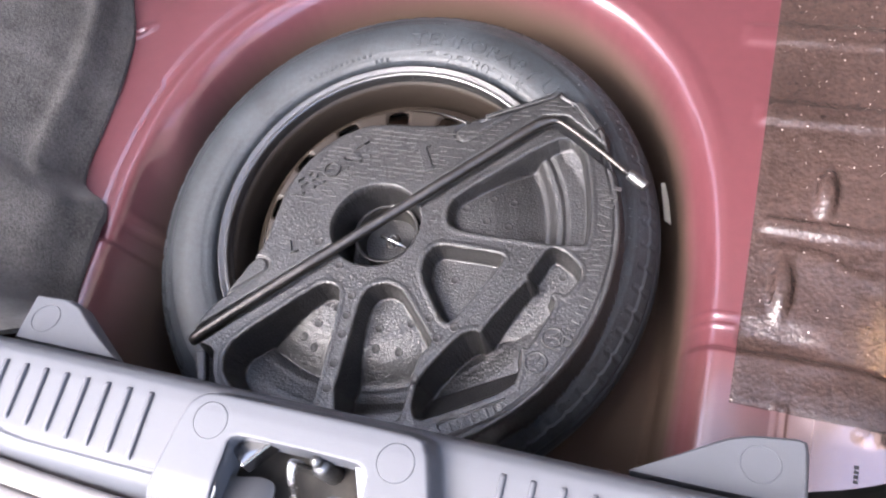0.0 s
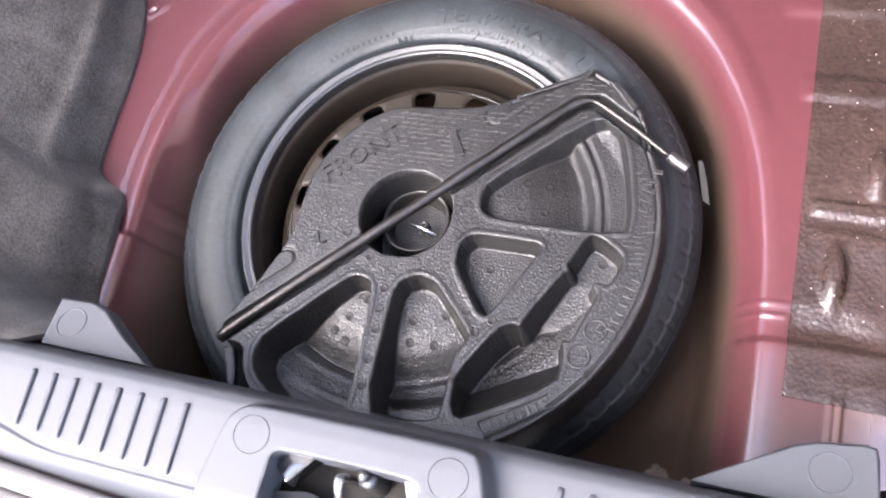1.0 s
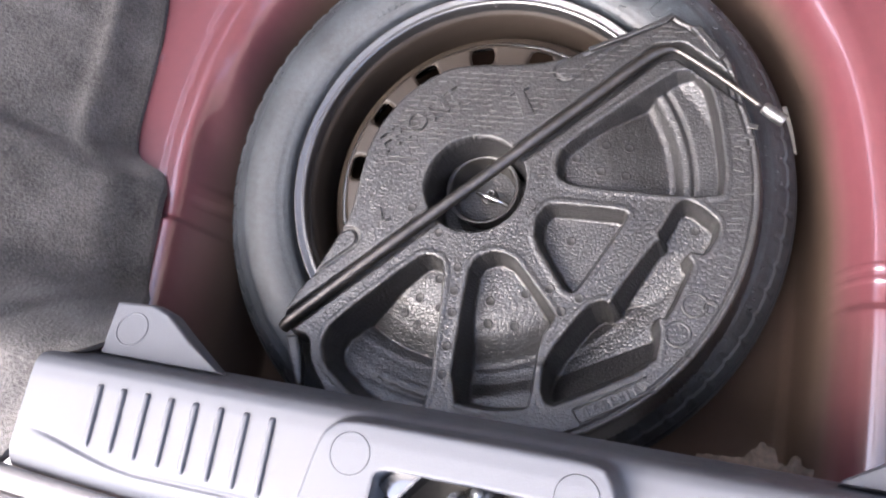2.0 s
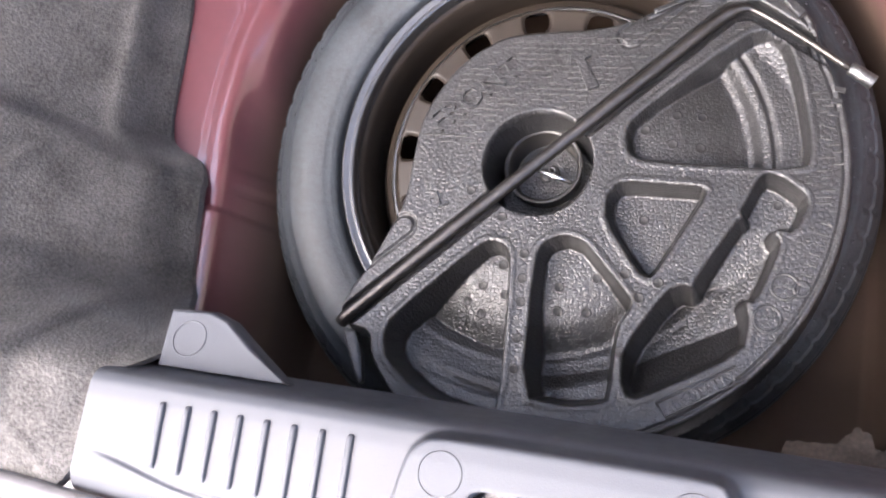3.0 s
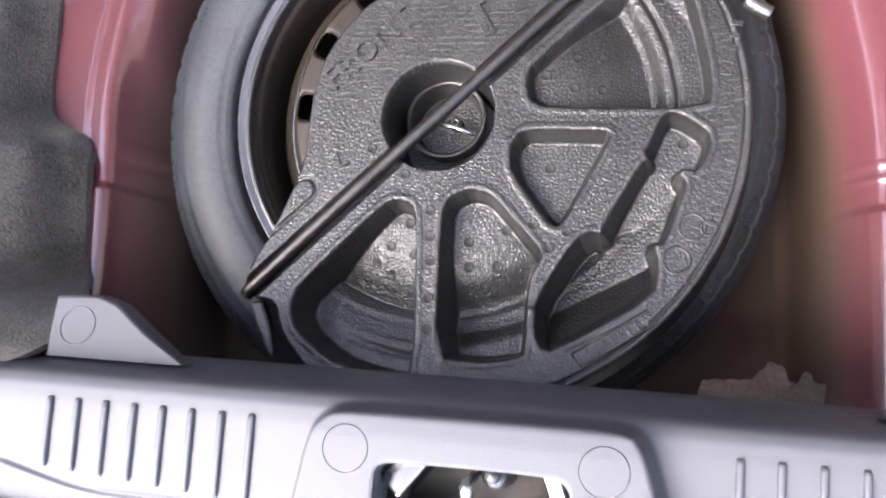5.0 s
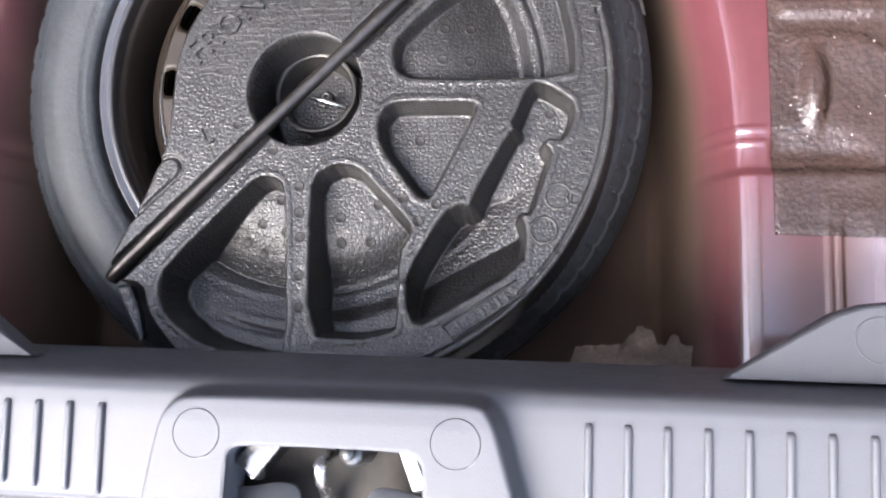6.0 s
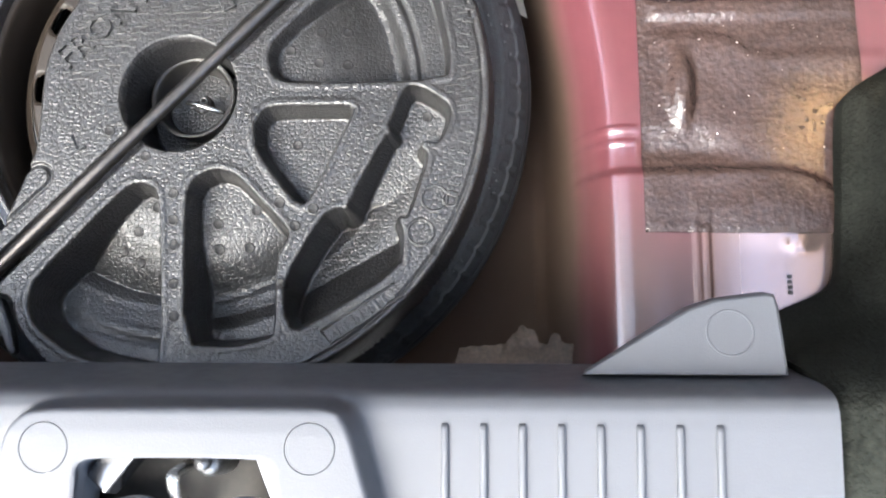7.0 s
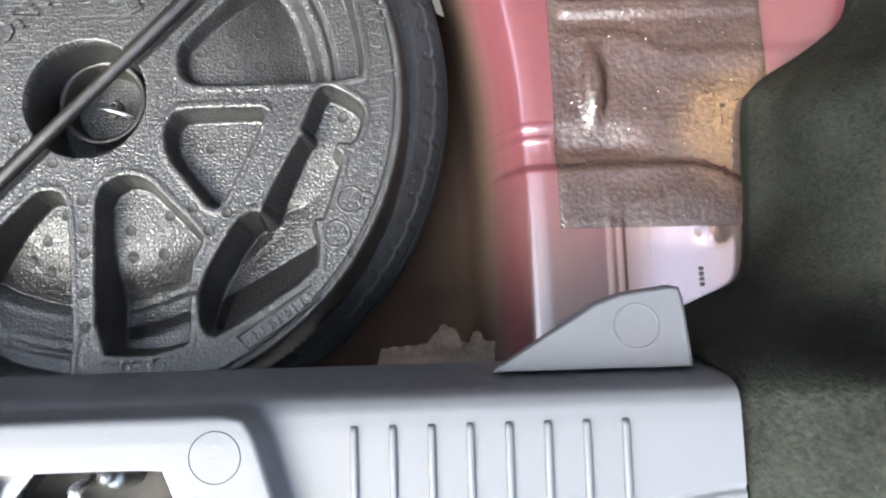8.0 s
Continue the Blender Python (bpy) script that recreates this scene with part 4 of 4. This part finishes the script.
panel_sdf = lambda X, Y: sdf(PANEL, X, Y)
open_sdf = lambda X, Y: sdf(OPENING, X, Y)
RIBS = [(-0.1800 + i * 0.0207, -0.3580 - 0.00125 * i) for i in range(8)] + [(0.2570 + i * 0.0217, -0.3668 + 0.00125 * i) for i in range(8)]


def rounded(xs_, zs_, width):
    """A table of heights with its corners rounded off."""
    x = np.linspace(xs_[0], xs_[-1], 900)
    k = np.hanning(2 * int(width / (x[1] - x[0]) / 2) + 3)
    n = len(k) // 2
    z = np.convolve(np.pad(np.interp(x, xs_, zs_), n, mode="reflect", reflect_type="odd"), k / k.sum(), "valid")
    return lambda v: np.interp(v, x, z)


SILL_LINE = rounded([-0.43, -0.395, -0.388, -0.382, -0.372, -0.365, -0.315, -0.304, -0.297, -0.292, -0.2875, -0.2825, -0.278, -0.2755, -0.272], [0.20, 0.298, 0.318, 0.328, 0.3345, 0.336, 0.340, 0.3400, 0.3365, 0.327, 0.308, 0.285, 0.262, 0.24, 0.18], 0.008)
PANEL_LINE = rounded([-0.43, -0.395, -0.385, -0.37, -0.318, -0.3065, -0.3005, -0.296, -0.290, -0.272], [0.30, 0.345, 0.353, 0.357, 0.361, 0.3608, 0.356, 0.343, 0.315, 0.18], 0.006)


def sill_height(X, Y):
    z = SILL_LINE(Y)
    lip = -0.3705 + 0.0185 * ease((-0.13 - X) / 0.12) + 0.018 * ease((X - 0.36) / 0.12)
    z = z - 0.0022 * ease(1.5 - np.abs(Y - lip) / 0.0016) * ease((X + 0.236) / 0.03)
    p = panel_sdf(X, Y)
    raised = PANEL_LINE(Y)
    z = z + (np.maximum(raised, z) - z) * ease((0.003 - p) / 0.009)
    z = z - 0.0008 * (open_sdf(X, Y) < 0.0005)
    return z


PLUGS = ((0.0348, -0.3268), (0.1846, -0.3262))


sill = based("sill_trim", (0.11, -0.33, 0.295))
tagged(sill, "light grey plastic boot sill trim with raised ribs", "sill trim")
ends = [(SX0, -0.27), (SX1, -0.27), (SX1 + 0.002, -0.43), (SX0 - 0.005, -0.43)]
end_sdf = lambda X, Y: sdf(ends, X, Y)
both = lambda X, Y: np.maximum.reduce([end_sdf(X, Y), -open_sdf(X, Y)] + [0.01415 - np.hypot(X - x, Y - y) for x, y in PLUGS])
me = sheet("sill_body", np.arange(SX0 - 0.008, SX1 + 0.006, 0.0013), np.arange(-0.43, -0.2725, 0.0013), [(both, [0.0])], sill_height, GREY, (both, 0.0003), 0.004)
ob_from("sill_body", me, sill)
lip_v, lip_f = [], []
for x, y in OPENING:
    for drop in (0.0012, 0.034):
        lip_v.append((x, y, float(PANEL_LINE(max(y, -0.429))) - drop))
for i in range(len(OPENING) - 1):
    if max(OPENING[i][1], OPENING[i + 1][1]) > -0.44:
        lip_f.append((2 * i, 2 * i + 2, 2 * i + 3, 2 * i + 1))
ob_from("opening_wall", mesh_from("opening_wall", lip_v, lip_f, GREY), sill)
for x, y in PLUGS:
    me = lathe("blank_plug", [(0.0138, -0.004), (0.0138, -0.0003), (0.0135, 0), (0.007, 0), (0.0002, 0)], GREY, 72, (x, y))
    for v in me.vertices:
        v.co.z += float(PANEL_LINE(v.co.y))
    me.polygons.foreach_set("use_smooth", [False] * len(me.polygons))
    ob_from("blank_plug", me, sill)
for x, end in RIBS:
    bm = bmesh.new()
    rows = []
    for y, w, h in ((end - 0.0012, 0.0013, -0.001), (end, 0.0019, 0.0012), (end + 0.0016, 0.0022, 0.0026), (end + 0.0034, 0.0022, 0.0030), (-0.3350, 0.0022, 0.0030), (-0.3165, 0.0022, 0.0030), (-0.3142, 0.0022, 0.0026), (-0.3128, 0.0019, 0.0012), (-0.3118, 0.0013, -0.001)):
        base = float(SILL_LINE(y))
        rows.append([bm.verts.new((x + u * w, y, base + v)) for u, v in ((-1, -0.001), (-0.92, 0.7 * h), (-0.6, h), (0.6, h), (0.92, 0.7 * h), (1, -0.001))])
    for p, q in zip(rows, rows[1:]):
        for i in range(5):
            bm.faces.new((p[i], p[i + 1], q[i + 1], q[i]))
    bmesh.ops.recalc_face_normals(bm, faces=bm.faces)
    part("rib", bm, GREY, sill)


def tab(outline, centre, label):
    """A tab that slopes down into the boot, with a round blank."""
    ob = empty("sill_tab", (centre[0], centre[1], 0.29))
    tagged(ob, label, "sill tab", "tabs along the sill")
    slope = lambda y: 0.306 - 0.14 * (y + 0.279)
    bm = prism(outline, -0.0055, 0.0)
    rim_edges = [e for e in bm.edges if all(abs(v.co.z) < 1e-6 for v in e.verts) and max(v.co.y for v in e.verts) > -0.2780]
    bmesh.ops.bevel(bm, geom=rim_edges, offset=0.0042, segments=5, affect="EDGES", profile=0.5)
    for v in bm.verts:
        v.co.z *= 3.2
        v.co.z += slope(v.co.y)
        v.co -= Vector((centre[0], centre[1], 0.29))
    body = part("tab_body", bm, GREY, ob, smooth=False)
    for f in body.data.polygons:
        f.use_smooth = f.area < 2e-4 and abs(f.normal.z) > 0.1
    ring = [(0.0138 + 0.0006 * math.cos(t), -0.0001 + 0.0008 * math.sin(t)) for t in np.linspace(0, 2 * math.pi, 8, endpoint=False)]
    me = lathe("tab_ring", ring, GREY, 56, closed=True)
    for v in me.vertices:
        v.co.z += slope(v.co.y + centre[1]) - 0.29
    ob_from("blank_plug", me, ob)
    return ob


tab([(0.3385, -0.2835), (0.341, -0.2800), (0.402, -0.2415), (0.418, -0.2360), (0.449, -0.2318), (0.4565, -0.2335), (0.4585, -0.242), (0.4605, -0.2835)], (0.4262, -0.2585), "grey plastic tab with a round blank beside the trim")
tab([(-0.2180, -0.2850), (-0.2207, -0.2395), (-0.184, -0.2375), (-0.167, -0.2430), (-0.140, -0.2620), (-0.108, -0.2835), (-0.107, -0.2850)], (-0.1952, -0.2622), "grey plastic tab with a round blank beside the trim")

# ---- latch striker below the sill opening ----
striker = empty("latch_striker", (0.11, -0.36, 0.30))
tagged(striker, "bright metal latch striker bolted below the sill opening", "latch striker")
part("base_plate", box(-0.075, 0.075, -0.07, 0.046, -0.003, 0.003), PLATE, striker, "dark painted base plate", smooth=False)
hoop = [(-0.006, 0.024, 0.0), (-0.004, 0.019, 0.045), (-0.0025, 0.016, 0.054), (-0.003, 0.008, 0.046), (-0.0045, 0.001, 0.029), (-0.006, -0.012, 0.016), (-0.006, -0.03, 0.010)]
ob_from("hoop", tube("hoop", curve_profile(hoop, 36), 0.0038, CHROME, 14), striker, "bent bright steel hoop")
for cx, cy, cz, sx, sy, rz, rx in ((-0.0385, 0.0255, 0.0400, 0.036, 0.017, 52, -12), (0.0490, 0.020, 0.033, 0.011, 0.030, 14, 14)):
    bm = box(-sx / 2, sx / 2, -sy / 2, sy / 2, -0.007, 0.007, 0.0018)
    bm.transform(pose(cx, cy, cz, rx, -24 if cx > 0 else 0, rz))
    part("bracket", bm, BRACKET, striker, "bright folded bracket", smooth=False)
bolt = lathe("bolt", [(0.0085, -0.030), (0.0085, 0.0), (0.0075, 0.004), (0.0055, 0.0065), (0.0035, 0.007), (0.003, 0.010), (0.0042, 0.012), (0.004, 0.017), (0.0003, 0.018)], SOCKET, 40)
b1 = ob_from("bolt", bolt, striker, "domed bolt with a stud")
b1.location = (0.0105, 0.0245, 0.031)
for x0, x1 in ((-0.0655, -0.019), (0.020, 0.066)):
    a, b = (x0, x1) if x0 < 0 else (x1, x0)
    w = (b - a)
    bm = prism(chaikin([(a, -0.07), (b, -0.07), (b, -0.002), (b - 0.08 * w, 0.0045), (b - 0.30 * w, 0.0055), (a + 0.35 * w, 0.002), (a + 0.12 * w, 0.001), (a, 0.008)], 2), 0.029, 0.033)
    part("latch_cover", bm, GREY, striker, "grey plastic lip of the latch cover")

# ---- seal and rear body edge ----
seal_line = curve_profile([(-0.80, -0.376, 0.352), (-0.45, -0.384, 0.343), (-0.30, -0.3895, 0.336), (-0.2, -0.396, 0.326), (-0.08, -0.402, 0.316), (0.11, -0.406, 0.310), (0.30, -0.402, 0.316), (0.42, -0.396, 0.326), (0.55, -0.3895, 0.336), (0.86, -0.376, 0.352)], 90)
seal = ob_from("weatherstrip", tube("weatherstrip", seal_line, 0.0095, SEAL, 20))
tagged(seal, "grey rubber weatherstrip behind the sill", "weatherstrip")
edge = ob_from("trim_rear", tube("trim_rear", [(p.x, p.y - 0.021, p.z - 0.006) for p in seal_line], 0.0115, SEAL, 16))
tagged(edge, "grey rear body edge outside the seal", "body edge", kind="structure")
bm = prism([(-0.80, -0.395), (-0.45, -0.405), (-0.2, -0.418), (0.11, -0.43), (0.42, -0.418), (0.86, -0.395), (0.86, -0.60), (0.5, -0.66), (0.11, -0.68), (-0.4, -0.66), (-0.80, -0.60)], -0.25, 0.292, 0.02)
bumper = part("bumper", bm, BUMPER)
tagged(bumper, "red painted rear bumper outside the boot opening", "bumper")

# ---- tyre label ----
tag_ob = empty("tyre_label", (0.3085, 0.105, 0.004))
tagged(tag_ob, "small white printed paper label lying beside the tyre", "label")
bm = prism([(-0.013, 0.028), (0.001, 0.031), (0.018, -0.008), (0.0105, -0.027), (-0.001, -0.02)], 0.004, 0.0045)
for v in bm.verts:
    v.co.z += 0.003 * math.sin(v.co.y * 90)
part("paper", bm, LABEL, tag_ob, smooth=False)
for i in range(5):
    bm = box(-0.004, 0.004, -0.0009, 0.0009, 0.0046, 0.0053)
    bm.transform(pose(0.0065, 0.0035 - 0.0042 * i, 0.003 * math.sin((0.0035 - 0.0042 * i) * 90), 0, 0, -20))
    part("printed_bar", bm, INK, tag_ob, smooth=False)

# ---- torn paper at the back of the well ----
def scrap_height(X, Y):
    f = np.vectorize(lambda x, y: noise.noise(Vector((x * 45, y * 45, 2))) * 0.005 + noise.noise(Vector((x * 140, y * 140, 7))) * 0.002)
    return 0.064 + f(X, Y) * ease((Y + 0.264) / 0.012) + 0.35 * np.maximum(Y + 0.262, 0)


torn_rng = random.Random(21)
torn_edge = [(0.252, -0.254), (0.270, -0.2515), (0.292, -0.249), (0.300, -0.240), (0.307, -0.2345), (0.315, -0.237), (0.321, -0.249), (0.327, -0.251), (0.333, -0.2415), (0.338, -0.2410), (0.342, -0.249), (0.352, -0.2515), (0.364, -0.2605)]
scrap = [(0.240, -0.305), (0.247, -0.268)]
for (x0, y0), (x1, y1) in zip(torn_edge, torn_edge[1:]):
    for k in range(4):
        scrap.append((x0 + (x1 - x0) * k / 4 + torn_rng.uniform(-0.0007, 0.0007), y0 + (y1 - y0) * k / 4 + torn_rng.uniform(-0.0014, 0.0014)))
scrap += [(0.368, -0.264), (0.366, -0.305)]
scrap_sdf = lambda X, Y: sdf(scrap, X, Y)
paper = ob_from("torn_paper", sheet("torn_paper", np.arange(0.23, 0.375, 0.0012), np.arange(-0.308, -0.225, 0.0012), [(scrap_sdf, [0.0])], scrap_height, PAPER, (scrap_sdf, 0.0)))
tagged(paper, "crumpled torn beige paper at the back of the well", "paper")
